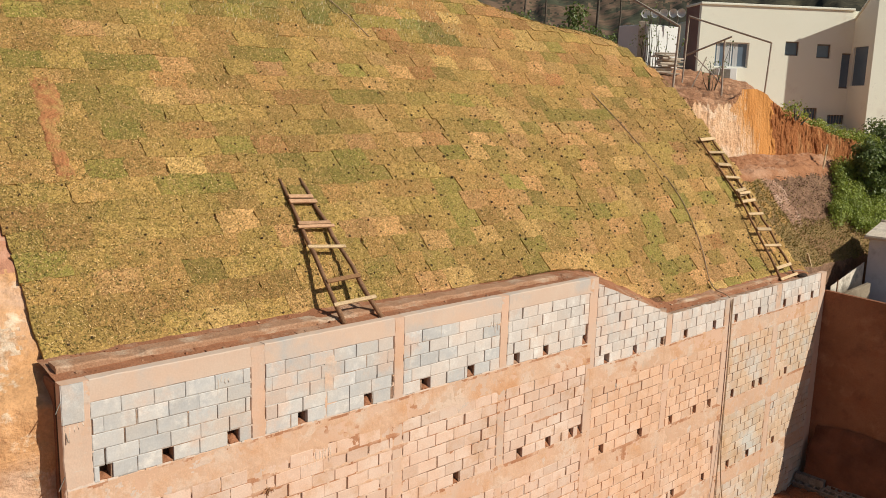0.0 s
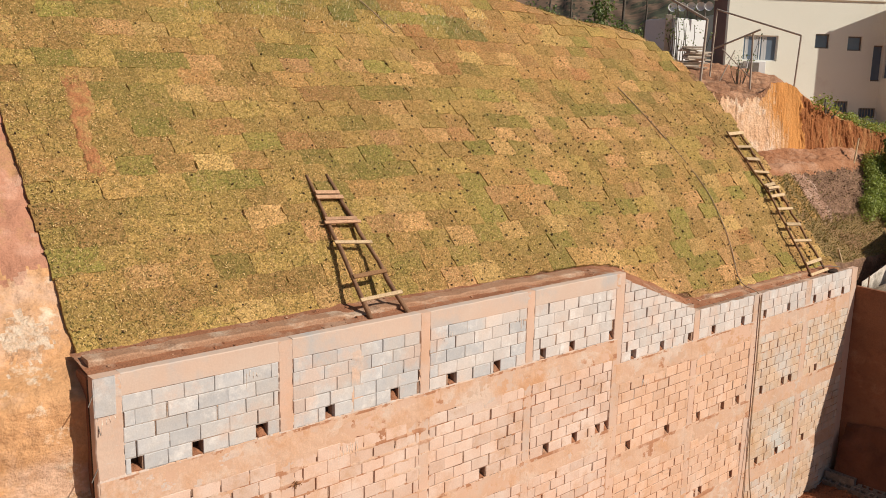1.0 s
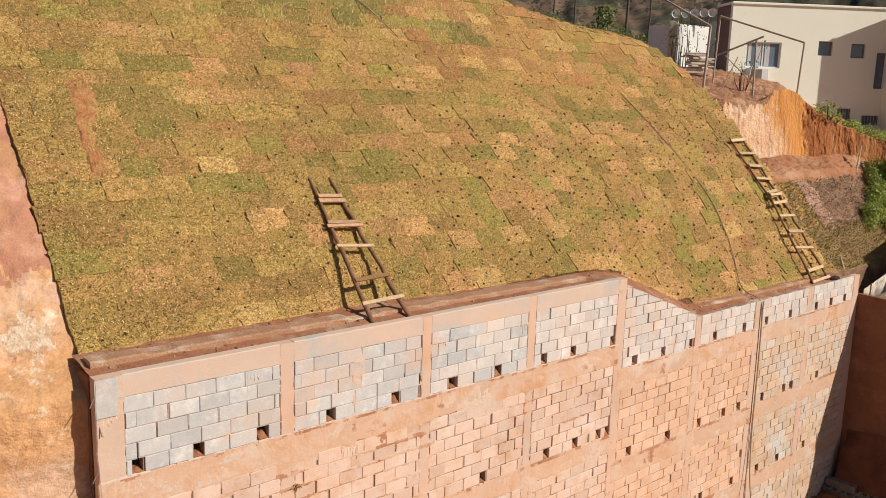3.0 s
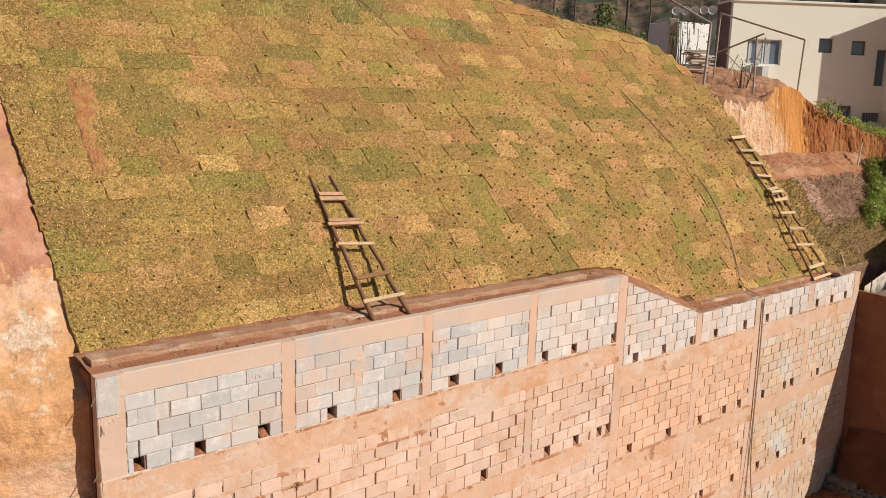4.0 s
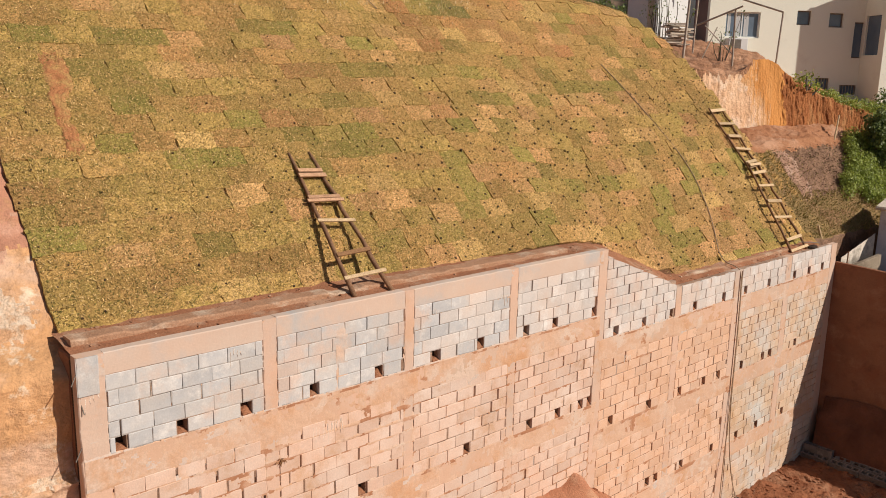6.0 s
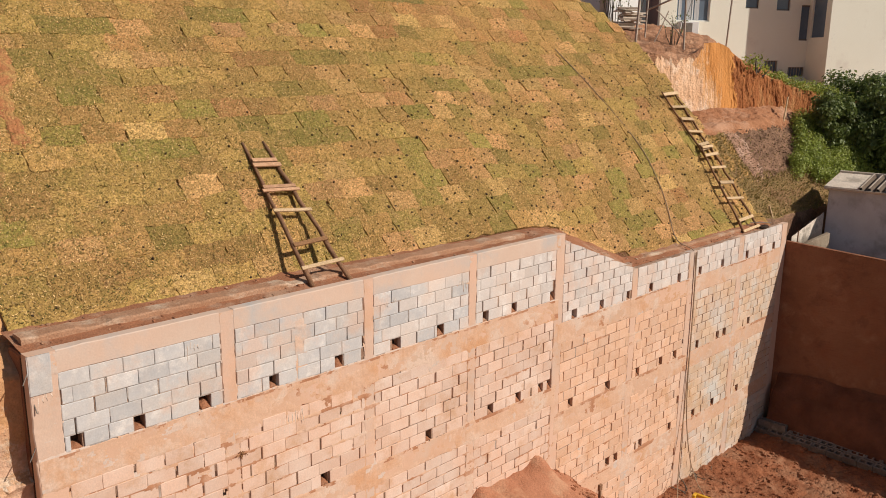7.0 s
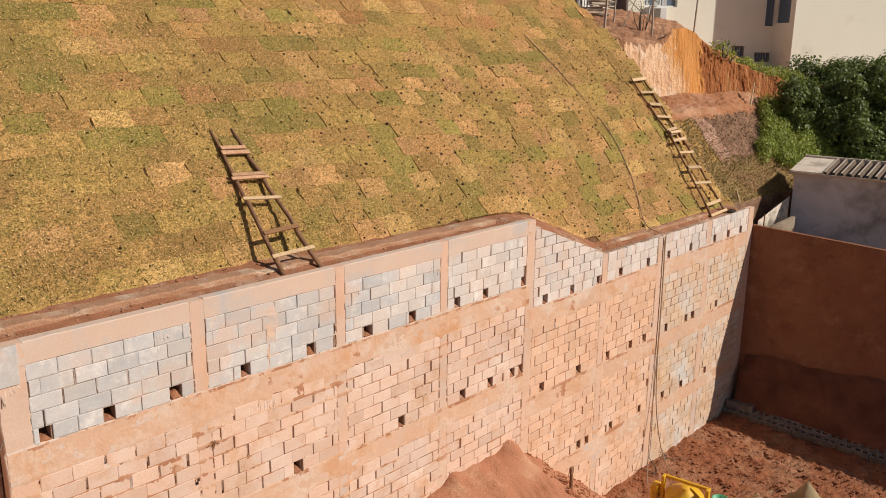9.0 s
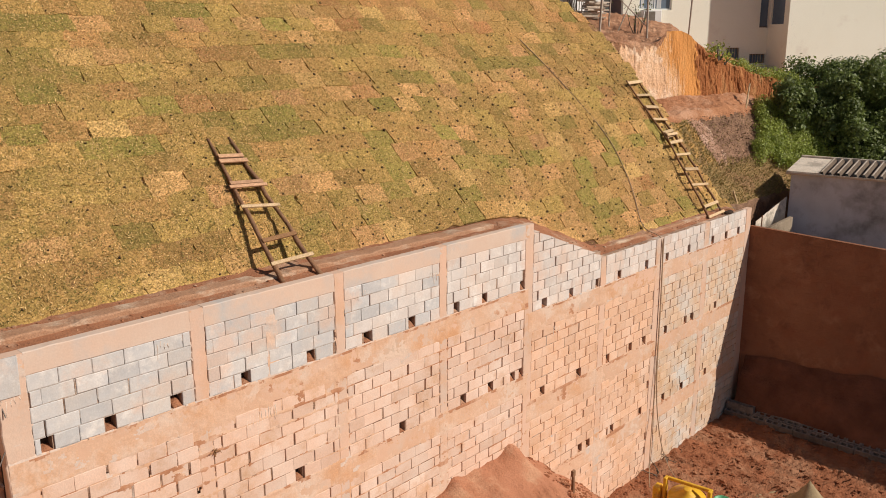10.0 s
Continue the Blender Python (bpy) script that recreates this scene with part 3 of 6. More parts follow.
def sod_shape(seed, w=SODW + 0.022, h=SODH + 0.022, nx=6, ny=5):
    """A slab of turf with a frayed rim; most have one side or foot drawn in, which leaves a dark wedge of a gap."""
    rng = random.Random(seed)
    side_gap, foot_gap = (rng.uniform(0.030, 0.060) if seed % 4 else 0.0), (rng.uniform(0.02, 0.045) if seed % 3 == 1 else 0.0)
    j0, j1 = sorted((rng.uniform(-0.1, 0.6), rng.uniform(0.4, 1.1)))
    i0, i1 = sorted((rng.uniform(-0.1, 0.6), rng.uniform(0.4, 1.1)))
    vs, fs = [], []
    for j in range(ny + 1):
        for i in range(nx + 1):
            edge = i in (0, nx) or j in (0, ny)
            x, y = -w / 2 + w * i / nx + rng.uniform(-0.010, 0.010), -h / 2 + h * j / ny + rng.uniform(-0.010, 0.010)
            if i == nx and j0 <= j / ny <= j1:
                x -= side_gap * rng.uniform(0.5, 1.0)
            if j == 0 and i0 <= i / nx <= i1:
                y += foot_gap * rng.uniform(0.5, 1.0)
            vs.append((x, y, rng.uniform(-0.008, 0.012) if not edge else rng.uniform(-0.018, -0.002)))
    for j in range(ny):
        for i in range(nx):
            a = j * (nx + 1) + i
            fs.append((a, a + 1, a + nx + 2, a + nx + 1))
    rim = [i for i in range(nx + 1)] + [(j + 1) * (nx + 1) + nx for j in range(ny)] + [ny * (nx + 1) + i for i in range(nx - 1, -1, -1)] + [j * (nx + 1) for j in range(ny - 1, 0, -1)]
    base, n = len(vs), len(rim)
    for r in rim:
        vs += [vs[r], (vs[r][0], vs[r][1], -0.06)]
    for k in range(n):
        q = (k + 1) % n
        fs.append((base + 2 * k, base + 2 * k + 1, base + 2 * q + 1, base + 2 * q))
    return vs, fs


SHAPES = [sod_shape(s) for s in range(11)]
SHAPE_ME = {}
for s, (vs, fs) in enumerate(SHAPES):
    for k in range(6):
        me = bpy.data.meshes.new("sod")
        me.from_pydata(vs, [], fs)
        me.materials.append(M_SOD[k])
        me.polygons.foreach_set("use_smooth", [True] * len(fs))
        SHAPE_ME[s, k] = me


def sod_kind(x, v):
    for kind, spots in SPOTS.items():
        for sx, sv in spots:
            if abs(x - sx) < SODW * 0.5 and abs(v - sv) < SODH * 0.5:
                return kind
    f = RS.random() + 0.25 * fbm(x * 0.5, v * 0.5, 11.0)
    if (4.6 < x < 8.3 and v > 7.55 + 0.12 * fbm(x, 2.0)) or (8.2 < x < 10.7 and 7.02 < v < 7.7):
        return 5 if f > 0.22 else 2
    if v > 5.6 and x > 7.8 and RS.random() < 0.72:
        return 3 if f < 0.6 else 4 if f > 0.92 else 1
    far = min(1, max(0, (x - 4) / 6))
    if f < 0.09 + 0.03 * far:
        return 2
    if f > 0.95 - 0.17 * far:
        return 1
    if f > 0.91 - 0.21 * far:
        return 3
    return 0


sods = []
row, v = 0, -0.95 + SODH / 2
while v < 13.5:
    off = (row % 2) * SODW * 0.5 + RS.uniform(-0.12, 0.12)
    x = XL + off - SODW / 2
    while x < XR + 0.3:
        kind = sod_kind(x, v)
        tilt = RS.uniform(-2.0, 2.0)
        if XL - 0.05 < x - SODW * 0.45 and x + SODW * 0.40 < XR + 0.1 and v - SODH * 0.45 > toe(x) - 0.22 and v < crest(x) + (3.2 if x < 17.3 else 0.15):
            sods.append((x, v, kind, tilt, RS.uniform(-0.003, 0.003)))
        elif v - SODH * 0.45 > toe(x) - 0.22 and v < crest(x) + (3.2 if x < 17.3 else 0.15) and (abs(x - XL) < SODW or abs(x - XR) < SODW):
            sods.append((min(max(x, XL + SODW / 2), XR - SODW / 2), v, kind, tilt, -0.012))
        x += SODW + RS.uniform(-0.015, 0.02)
    v += SODH
    row += 1
SOD_PIECES = []          # built at the end of the file
near = sorted(range(len(sods)), key=lambda i: sods[i][1] * 1.2 + 0.55 * abs(sods[i][0] - 3.0))
near_set = set(near[:300])
jv, jf, ji = [], [], []
for i, (x, v, kind, tilt, lift) in enumerate(sods):
    p = hill(x, v, lift)[0]
    du, dv = hill(x + 0.2, v, lift)[0] - hill(x - 0.2, v, lift)[0], hill(x, v + 0.15, lift)[0] - hill(x, v - 0.15, lift)[0]
    up_, ex_ = du.cross(dv).normalized(), du.normalized()
    m = Matrix.Translation(p) @ Matrix((ex_, up_.cross(ex_), up_)).transposed().to_4x4() @ Matrix.Rotation(radians(tilt), 4, "Z") @ Matrix.Diagonal((1.05, 1.04, 1, 1) if x > 9 else (1, 1, 1, 1))
    s = RS.choice((0, 4, 8)) if x > 6.5 and RS.random() < (0.5 if x < 10 else 0.78) else RS.randrange(11)
    if i in near_set:
        SOD_PIECES.append((s, kind, m))
        continue
    b = len(jv)
    jv += [m @ Vector(q) for q in SHAPES[s][0]]
    jf += [tuple(b + k for k in f) for f in SHAPES[s][1]]
    ji += [kind] * len(SHAPES[s][1])
tagged(mesh_ob("turf", jv, jf, M_SODJ, slope, "", True, ji), kind="stuff")


def bare(u, v):
    """A strip of red soil left bare between two runs of sods."""
    x0 = 0.44 + 0.07 * max(0.0, v - 3.9) + 0.05 * fbm(v * 4.0, 1.0)
    x1 = 0.70 + 0.26 * ease((v - 4.3) / 0.4) + 0.06 * fbm(v * 4.0, 7.0)
    e = max(-0.2, min(1.0, 6 * u, 6 * (1 - u), 5 * (v - 3.2), 3 * (5.45 - v)))
    return hill(x0 + (x1 - x0) * u, v, 0.036 * e - 0.014 + 0.022 * fbm(u * 6, v * 11) + 0.012 * fbm(u * 18, v * 40))[0]


grid("bare_strip", [i / 20 for i in range(21)], [3.2 + 0.025 * i for i in range(91)], bare, M_STRIP, parent=slope, kind="")
# ---- ledge and kerb above the wall ----
LEFT_END, WALL_END, BASE = -0.52, 19.72, -6.3


def wall_top(x):
    return 1.272 if x < 9.3 else max(0.115, 1.15 - 0.39 * (x - 9.3))


def ledge_fn(x, s):
    p = toe(x) + 0.06
    hp = hill(x, p, -0.03)[0]
    q = Vector((hp.x, 0.12, wall_top(hp.x) - 0.012)).lerp(hp, s)
    q.z += 0.018 * fbm(x * 3, s * 4, 1.0) * (1 if s > 0 else 0.3)
    return q


grid("soil_ledge", [LEFT_END + 0.12 * i for i in range(159)], [0, 0.15, 0.3, 0.45, 0.6, 0.75, 0.9, 1.0], ledge_fn, M_LEDGE,
     label="narrow ledge of reddish soil along the wall top", category="ledge")


def kerb(x0, x1, y0, y1, z0, z1, depth):
    """A rough cast kerb with worn edges, running along the slope's foot."""
    n = int((x1 - x0) / 0.09)
    vs, fs = [], []
    for i in range(n + 1):
        f = i / n
        x, y, z = x0 + (x1 - x0) * f, y0 + (y1 - y0) * f, z0 + (z1 - z0) * f
        w = 0.012 * fbm(x * 2.5, 0, 4.0)
        t = 0.02 * fbm(x * 3.1, 2.0, 1.0) - (0.03 if fbm(x * 1.3, 5.0) > 0.35 else 0)
        vs += [(x, y + w, z - 0.3), (x, y + w, z + t - 0.02), (x, y + w + 0.025, z + t), (x, y + depth, z + t * 0.6), (x, y + depth, z - 0.3)]
    for i in range(n):
        for k in range(4):
            a = i * 5 + k
            fs.append((a, a + 5, a + 6, a + 1))
    fs += [(0, 1, 2, 3, 4), tuple(n * 5 + k for k in (4, 3, 2, 1, 0))]
    return tagged(mesh_ob("kerb", vs, fs, M_KERB), "low rough concrete kerb stained with red soil", "kerb", "", "structure")


kerb(-0.44, 8.5, 0.36, 0.33, 1.37, 1.345, 0.27)
kerb(12.5, 17.4, 0.34, 0.26, 0.20, 0.22, 0.12)

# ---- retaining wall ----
# near-black backing paints in the shade deep inside the weep holes
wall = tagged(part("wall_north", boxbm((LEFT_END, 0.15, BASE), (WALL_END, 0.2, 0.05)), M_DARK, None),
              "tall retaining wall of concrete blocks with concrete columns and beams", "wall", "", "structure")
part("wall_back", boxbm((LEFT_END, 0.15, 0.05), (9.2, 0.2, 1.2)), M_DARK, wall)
COLS = [(-0.52, -0.20), (1.87, 2.08), (4.30, 4.49), (6.63, 6.82), (9.06, 9.32), (11.80, 12.02), (14.25, 14.60), (16.80, 17.08), (19.38, 19.72)]
for i, (a, b) in enumerate(COLS):
    top = 1.275 if i < 5 else 0.12
    part("column", rough((a, -0.004, BASE), (b, 0.149, top), 2, i, 0.013, 0.045), M_COL, wall)
LEFT_BANDS = [(-0.41, 0.0, "hole1"), (-2.20, -1.83, "hole2"), (-4.0, -3.58, None)]
RIGHT_BANDS = [(-0.95, -0.53, "hole1"), (-2.88, -2.46, "hole2"), (-4.72, -4.32, "hole3"), (-6.3, -6.1, None)]
HOLES = {
    "hole1": [0.01, 0.78, 1.69, 2.73, 3.89, 5.04, 6.03, 7.14, 7.92, 9.05, 9.8, 10.75, 11.75, 12.66, 13.88, 14.88, 16.02, 17.37, 18.19, 18.97],
    "hole2": [3.58, 5.76, 7.33, 8.11, 8.79, 9.06, 9.80, 11.15, 12.32, 13.30, 13.95, 15.02, 16.08, 16.45, 17.82],
    "hole3": [11.30, 11.62, 12.65, 13.95, 15.12, 16.10, 17.48]}
PANELS = [(COLS[i][1], COLS[i + 1][0], i < 4) for i in range(8)]


def sloped_top(x):
    """Top of the blocks: stepped down over the fifth panel."""
    return 1.0 if x < 9.3 else max(0.118, 1.15 - 0.39 * (x - 9.32))


blocks, hole_spots, BEDS = [], [], [[] for _ in range(8)]
mv, mf, mi = [], [], []


def joint(lo, hi, kind):
    """A box of mortar, open at the back; kind 0 is raked deep, 1 is struck nearly flush."""
    k = len(mv)
    (x0, y0, z0), (x1, y1, z1) = lo, hi
    mv.extend([(x0, y0, z0), (x1, y0, z0), (x1, y0, z1), (x0, y0, z1), (x0, y1, z0), (x1, y1, z0), (x1, y1, z1), (x0, y1, z1)])
    mf.extend([(k, k + 1, k + 2, k + 3), (k + 1, k + 5, k + 6, k + 2), (k + 4, k, k + 3, k + 7), (k + 3, k + 2, k + 6, k + 7), (k + 4, k + 5, k + 1, k)])
    mi.extend([kind] * 5)


RB, RM = random.Random(9), random.Random(19)
for pi, (xa, xb, left) in enumerate(PANELS):
    bands = LEFT_BANDS if left else RIGHT_BANDS
    spans = []
    top = 1.0 if left else (1.15 if pi == 4 else 0.118)
    key = None
    for lo, hi, hk in bands:
        spans.append((hi, top, hk, len(spans) == 0))
        part("beam", rough((xa + 0.001, -0.001, lo), (xb - 0.001, 0.149, hi), 0, pi + lo, 0.015, 0.05), M_BEAM, wall)
        top = lo
    if left:
        part("beam", rough((xa + 0.001, -0.005, 0.995), (xb - 0.001, 0.149, 1.278), 0, pi + 40, 0.006), M_BEAMTOP, wall)
        spans.append((-6.2, top, None, False))
    for lo, hi, hk, grey in spans:
        n = int((hi - lo) / 0.2 + 0.35)
        pitch = (hi - lo) / n if not (pi == 4 and grey) else 0.2
        if pi == 4 and grey:
            n = 9
        for c in range(n):
            z0 = lo + c * pitch
            BEDS[pi].append(z0)
            runs, start = [], xa
            if c == 0 and hk:
                for hx in HOLES[hk]:
                    if xa + 0.1 < hx <= xb + 0.02:
                        runs.append((start, max(start, min(hx, xb) - 0.135)))
                        hole_spots.append((min(hx, xb) - 0.135, z0))
                        start = min(hx, xb)
            runs.append((start, xb))
            for ra, rb in runs:
                ztop = min(z0 + pitch, sloped_top(ra) if (pi == 4 and grey) else 99)
                if rb - ra > 0.02 and ztop - z0 > 0.03:
                    if pi == 4 and grey:
                        rb = min(rb, 9.32 + (1.15 - z0) / 0.39)
                        if rb - ra < 0.05:
                            continue
                        ztop = z0 + pitch if rb >= xb - 0.01 else z0 + 0.01
                    q = ra
                    while q < rb - 0.001:
                        q2 = min(q + RM.uniform(0.15, 0.5), rb)
                        q2 = rb if rb - q2 < 0.08 else q2
                        joint((q, RM.choice((0.012, 0.02, 0.03, 0.04, 0.055, 0.07)), z0), (q2, 0.15, ztop), 0)
                        q = q2
                x = ra - (0.0 if (c % 2 == 0) else 0.2) - (RB.uniform(0, 0.1))
                while x < rb - 0.02:
                    g0 = RM.choice((0.003, 0.004, 0.006, 0.008, 0.010, 0.013)) if grey and pi < 3 else RM.choice((0.004, 0.006, 0.009, 0.012, 0.016, 0.021, 0.028))
                    edge = RM.choice((0.004, 0.008, 0.014, 0.020))
                    a, b = max(x + g0, ra + edge), min(x + (0.397 if RB.random() < 0.85 else 0.384), rb - edge)
                    if b - a > 0.05:
                        blocks.append((a, b, z0 + (0.005 if grey or pi < 2 else 0.008), z0 + pitch - RM.choice((0.003, 0.005, 0.009) if grey or pi < 2 else (0.005, 0.008, 0.012)), grey, pi))
                        if not (pi == 4 and grey):
                            joint((a - 0.003, RM.choice((0.000, 0.002, 0.004, 0.006, 0.010) if grey else (0.003, 0.006, 0.009, 0.013, 0.018, 0.024) if pi < 2 else (0.006, 0.010, 0.015, 0.021, 0.028)), z0 - 0.008), (b + 0.003, 0.12, z0 + 0.009), 2 if grey else 1)
                            if RM.random() < (0.40 if grey else 0.75 if pi == 0 else 0.24) and a - g0 > ra + 0.01:
                                joint((a - g0 - 0.006, RM.choice((0.0, 0.003, 0.006, 0.010)), z0 + RM.choice((0.0, 0.0, 0.05, 0.09))), (a + 0.002, 0.12, z0 + pitch), 2 if grey else 1)
                    x += 0.4 + RB.uniform(-0.006, 0.006)
mesh_ob("mortar", mv, mf, [M_MORTAR, M_BED, M_BEDGREY], wall, "", False, mi)
SOIL_ME = []
for s in range(4):
    h = 0.05 + 0.025 * s
    me = bpy.data.meshes.new("hole_soil")
    me.from_pydata([(0.004, 0.01, 0.002), (0.131, 0.015, 0.002), (0.131, 0.149, 0.002), (0.004, 0.149, 0.002), (0.004, 0.012, 0.012), (0.068, 0.006, 0.020), (0.131, 0.016, 0.010),
                    (0.004, 0.07, h * 0.7), (0.068, 0.06, h), (0.131, 0.07, h * 0.6), (0.004, 0.149, h), (0.068, 0.149, h * 1.2), (0.131, 0.149, h)], [],
                   [(0, 1, 6, 5, 4), (4, 5, 8, 7), (5, 6, 9, 8), (7, 8, 11, 10), (8, 9, 12, 11), (0, 4, 7, 10, 3), (1, 2, 12, 9, 6)])
    me.materials.append(M_LEDGE)
    SOIL_ME.append(me)
for k, (hx, hz) in enumerate(hole_spots):
    ob = new("hole_soil", SOIL_ME[(k * 7 + int(hx * 3)) % 4])
    ob.parent = wall
    ob.location = (hx, 0, hz)


def block_geo(w, h, seed=0):
    """A block with worn, slightly uneven edges on its face."""
    r = random.Random(seed)
    e = 0.004
    j = [r.uniform(-0.002, 0.007) for _ in range(16)]
    vs = [(0, 0.149, 0), (w, 0.149, 0), (w, 0.149, h), (0, 0.149, h), (0, e, 0), (w, e, 0), (w, e, h), (0, e, h),
          (e + j[0], 0, e + j[1]), (w - e - j[2], 0, e + j[3]), (w - e - j[4], 0, h - e - j[5]), (e + j[6], 0, h - e - j[7])]
    fs = [(4, 5, 9, 8), (5, 6, 10, 9), (6, 7, 11, 10), (7, 4, 8, 11), (8, 9, 10, 11), (0, 1, 5, 4), (1, 2, 6, 5), (2, 3, 7, 6), (3, 0, 4, 7)]
    return vs, fs


def dusty(x, z):
    """Beyond the third column the grey blocks are more and more dusted with pale clay."""
    return x > 6.3 or (x > 3.9 and (x - 3.2) / 4 > 0.5 + 0.5 * math.sin(91.7 * x + 57.3 * z))


BLOCK_PIECES, bv, bf, bi = [], [], [], []
order = sorted(range(len(blocks)), key=lambda i: (blocks[i][0] + 2.6 * max(0, -blocks[i][2])) )
near_b = set(order[:300])
for i, (a, b, z0, z1, grey, pi) in enumerate(blocks):
    dy = RB.uniform(-0.008, 0.002)
    if pi == 4 and grey:
        zt0, zt1 = sloped_top(a), sloped_top(b)
        if zt0 - z0 < 0.03:
            continue
        if zt1 < z1:
            vs, fs = block_geo(b - a, z1 - z0)
            vs = [(p[0], p[1], max(0.003, min(p[2], sloped_top(a + p[0]) - z0))) for p in vs]
            k = len(bv)
            bv += [(a + p[0], p[1] + dy, z0 + p[2]) for p in vs]
            bf += [tuple(k + q for q in f) for f in fs]
            bi += [4] * len(fs)
            continue
    if i in near_b:
        BLOCK_PIECES.append((round((b - a) / 0.01) * 0.01, round(z1 - z0, 3), (2 if dusty(a, z0) else 0) if grey else 1, (a, dy, z0)))
        continue
    vs, fs = block_geo(b - a, z1 - z0, i)
    k = len(bv)
    bv += [(a + p[0], p[1] + dy, z0 + p[2]) for p in vs]
    bf += [tuple(k + q for q in f) for f in fs]
    bi += [(4 if dusty(a, z0) else 0) if grey else 2 if a > 14.4 else 3 if a > 9.2 else 1] * len(fs)
tagged(mesh_ob("blockwork", bv, bf, [M_GREY[1], M_STAIN[1], M_OLD, M_WARM, M_DUSTED[1]], wall, "", False, bi), kind="stuff")
part("patch", rough((-0.522, -0.018, 0.80), (-0.27, -0.0125, 1.268), 2, 77, 0.012), M_GREY[0], wall, "grey cement patch on the end column")
# thin film of cement slurry and red mud washed over the wall's face; it shows where it is thick enough to cover joints and blocks
FX = [-0.50 + 0.02 * i for i in range(376)] + [7.02 + 0.028 * i for i in range(442)]
FZ = [1.262 - 0.022 * i for i in range(331)]


def slurry(x, z):
    """How thick the film lies, 0.5 being level with the blocks."""
    left = x < 9.2
    if not left and z > sloped_top(x) - 0.03:
        return -1.0
    f = 0.02
    for lo, hi, _ in (LEFT_BANDS if left else RIGHT_BANDS):
        if z < lo:
            f += (0.46 if lo > -1.0 and 2.0 < x < 6.7 else 0.30) * math.exp(-(lo - z) / (0.10 if lo > -1.0 and 2.0 < x < 6.7 else 0.06))
        elif z <= hi:
            f += 0.44
        else:
            f += 0.22 * math.exp(-(z - hi) / 0.05)
    if left and z > 0.99:
        f += 0.36
    for a, c in COLS:
        d = max(a - x, x - c, 0.0)
        if d < 0.3:
            f += 0.30 * math.exp(-d / 0.03)
    top_panel = z > (0.0 if left else -0.53)
    zone = 0.0
    if top_panel:
        f -= 0.10
        if 3.02 < x < 3.26 and z < 0.99:
            f += 0.50
    else:
        zone = 0.20 * fbm(x * 0.30, z * 0.45, 8.0) + (0.05 if 2.0 < x < 14.2 else 0.14 if x < 2.0 else 0.0)
    d = min((abs(z - b) for b in BEDS[sum(x > c[0] for c in COLS[1:8])]), default=1.0)
    f += (0.22 if top_panel else 0.58 if 2.0 < x < 6.7 else 0.34) * math.exp(-(d / 0.026) ** 2) * (0.7 + 0.8 * fbm(x * 0.9, z * 0.9, 31.0))
    return min(f, 0.72) + zone + 0.22 * fbm(x * 1.1, z * 2.3, 1.0) + 0.24 * fbm(x * 5.5, z * 7.0, 3.0) + 0.16 * fbm(x * 21, z * 21, 5.0, 3)


def film():
    nz, vs, keep, fs, ids = len(FZ), [], [], [], []
    for x in FX:
        for z in FZ:
            f = slurry(x, z)
            keep.append(f > 0.22)
            vs.append((x, 0.0075 - 0.019 * max(0.0, min(f, 0.95)), z))
    nx = len(FX)
    for hx, hz in hole_spots:
        for i in [k for k, x in enumerate(FX) if hx - 0.012 < x < hx + 0.15]:
            for j, z in enumerate(FZ):
                if hz + 0.03 < z < hz + 0.215:
                    keep[i * nz + j] = False
    for i in range(nx - 1):
        for j in range(nz - 1):
            a = i * nz + j
            q = (a, a + 1, a + nz + 1, a + nz)
            if all(keep[k] for k in q):
                fs.append(q)
                x, z = FX[i], FZ[j]
                m = 0.5 * fbm(x * 0.8, z * 1.5, 21.0) + 0.35 * fbm(x * 3.5, z * 5.0, 23.0)
                grey = z > (0.0 if x < 9.2 else -0.53)
                bed = min((abs(z - b) for b in BEDS[sum(x > c[0] for c in COLS[1:8])]), default=1.0) < 0.05
                ids.append(2 if (grey and m > -0.12) or m < (-0.25 if x < 2.0 else -0.42) else 1 if m > (0.02 if bed else 0.38) and not grey else 0)
    used = sorted({k for f in fs for k in f})
    at = {k: n for n, k in enumerate(used)}
    return [vs[k] for k in used], [tuple(at[k] for k in f) for f in fs], ids


FILM = dict(bump=0.5, bump_scale=30, dist=0.008, grain=0.10)
fv, ff, fi = film()
tagged(mesh_ob("slurry_film", fv, ff, [
    surf("slurry_peach", (0.66, 0.445, 0.315), (0.61, 0.375, 0.24), scale=1.6, c3=(0.66, 0.50, 0.39), s3=1.0, c4=(0.60, 0.33, 0.18), s4=0.8, t4=(0.52, 0.68), **FILM),
    surf("slurry_mud", (0.49, 0.25, 0.14), (0.39, 0.18, 0.095), scale=2.5, c3=(0.60, 0.38, 0.26), s3=2.0, **FILM),
    surf("slurry_cement", (0.64, 0.515, 0.43), (0.60, 0.46, 0.37), scale=2.0, c3=(0.52, 0.48, 0.445), s3=1.0, c4=(0.66, 0.47, 0.35), s4=1.1, t4=(0.48, 0.64), **FILM)],
    wall, "", True, fi), kind="stuff")
# pale runs of thin mortar down the face
RQ = random.Random(31)
dv, df = [], []
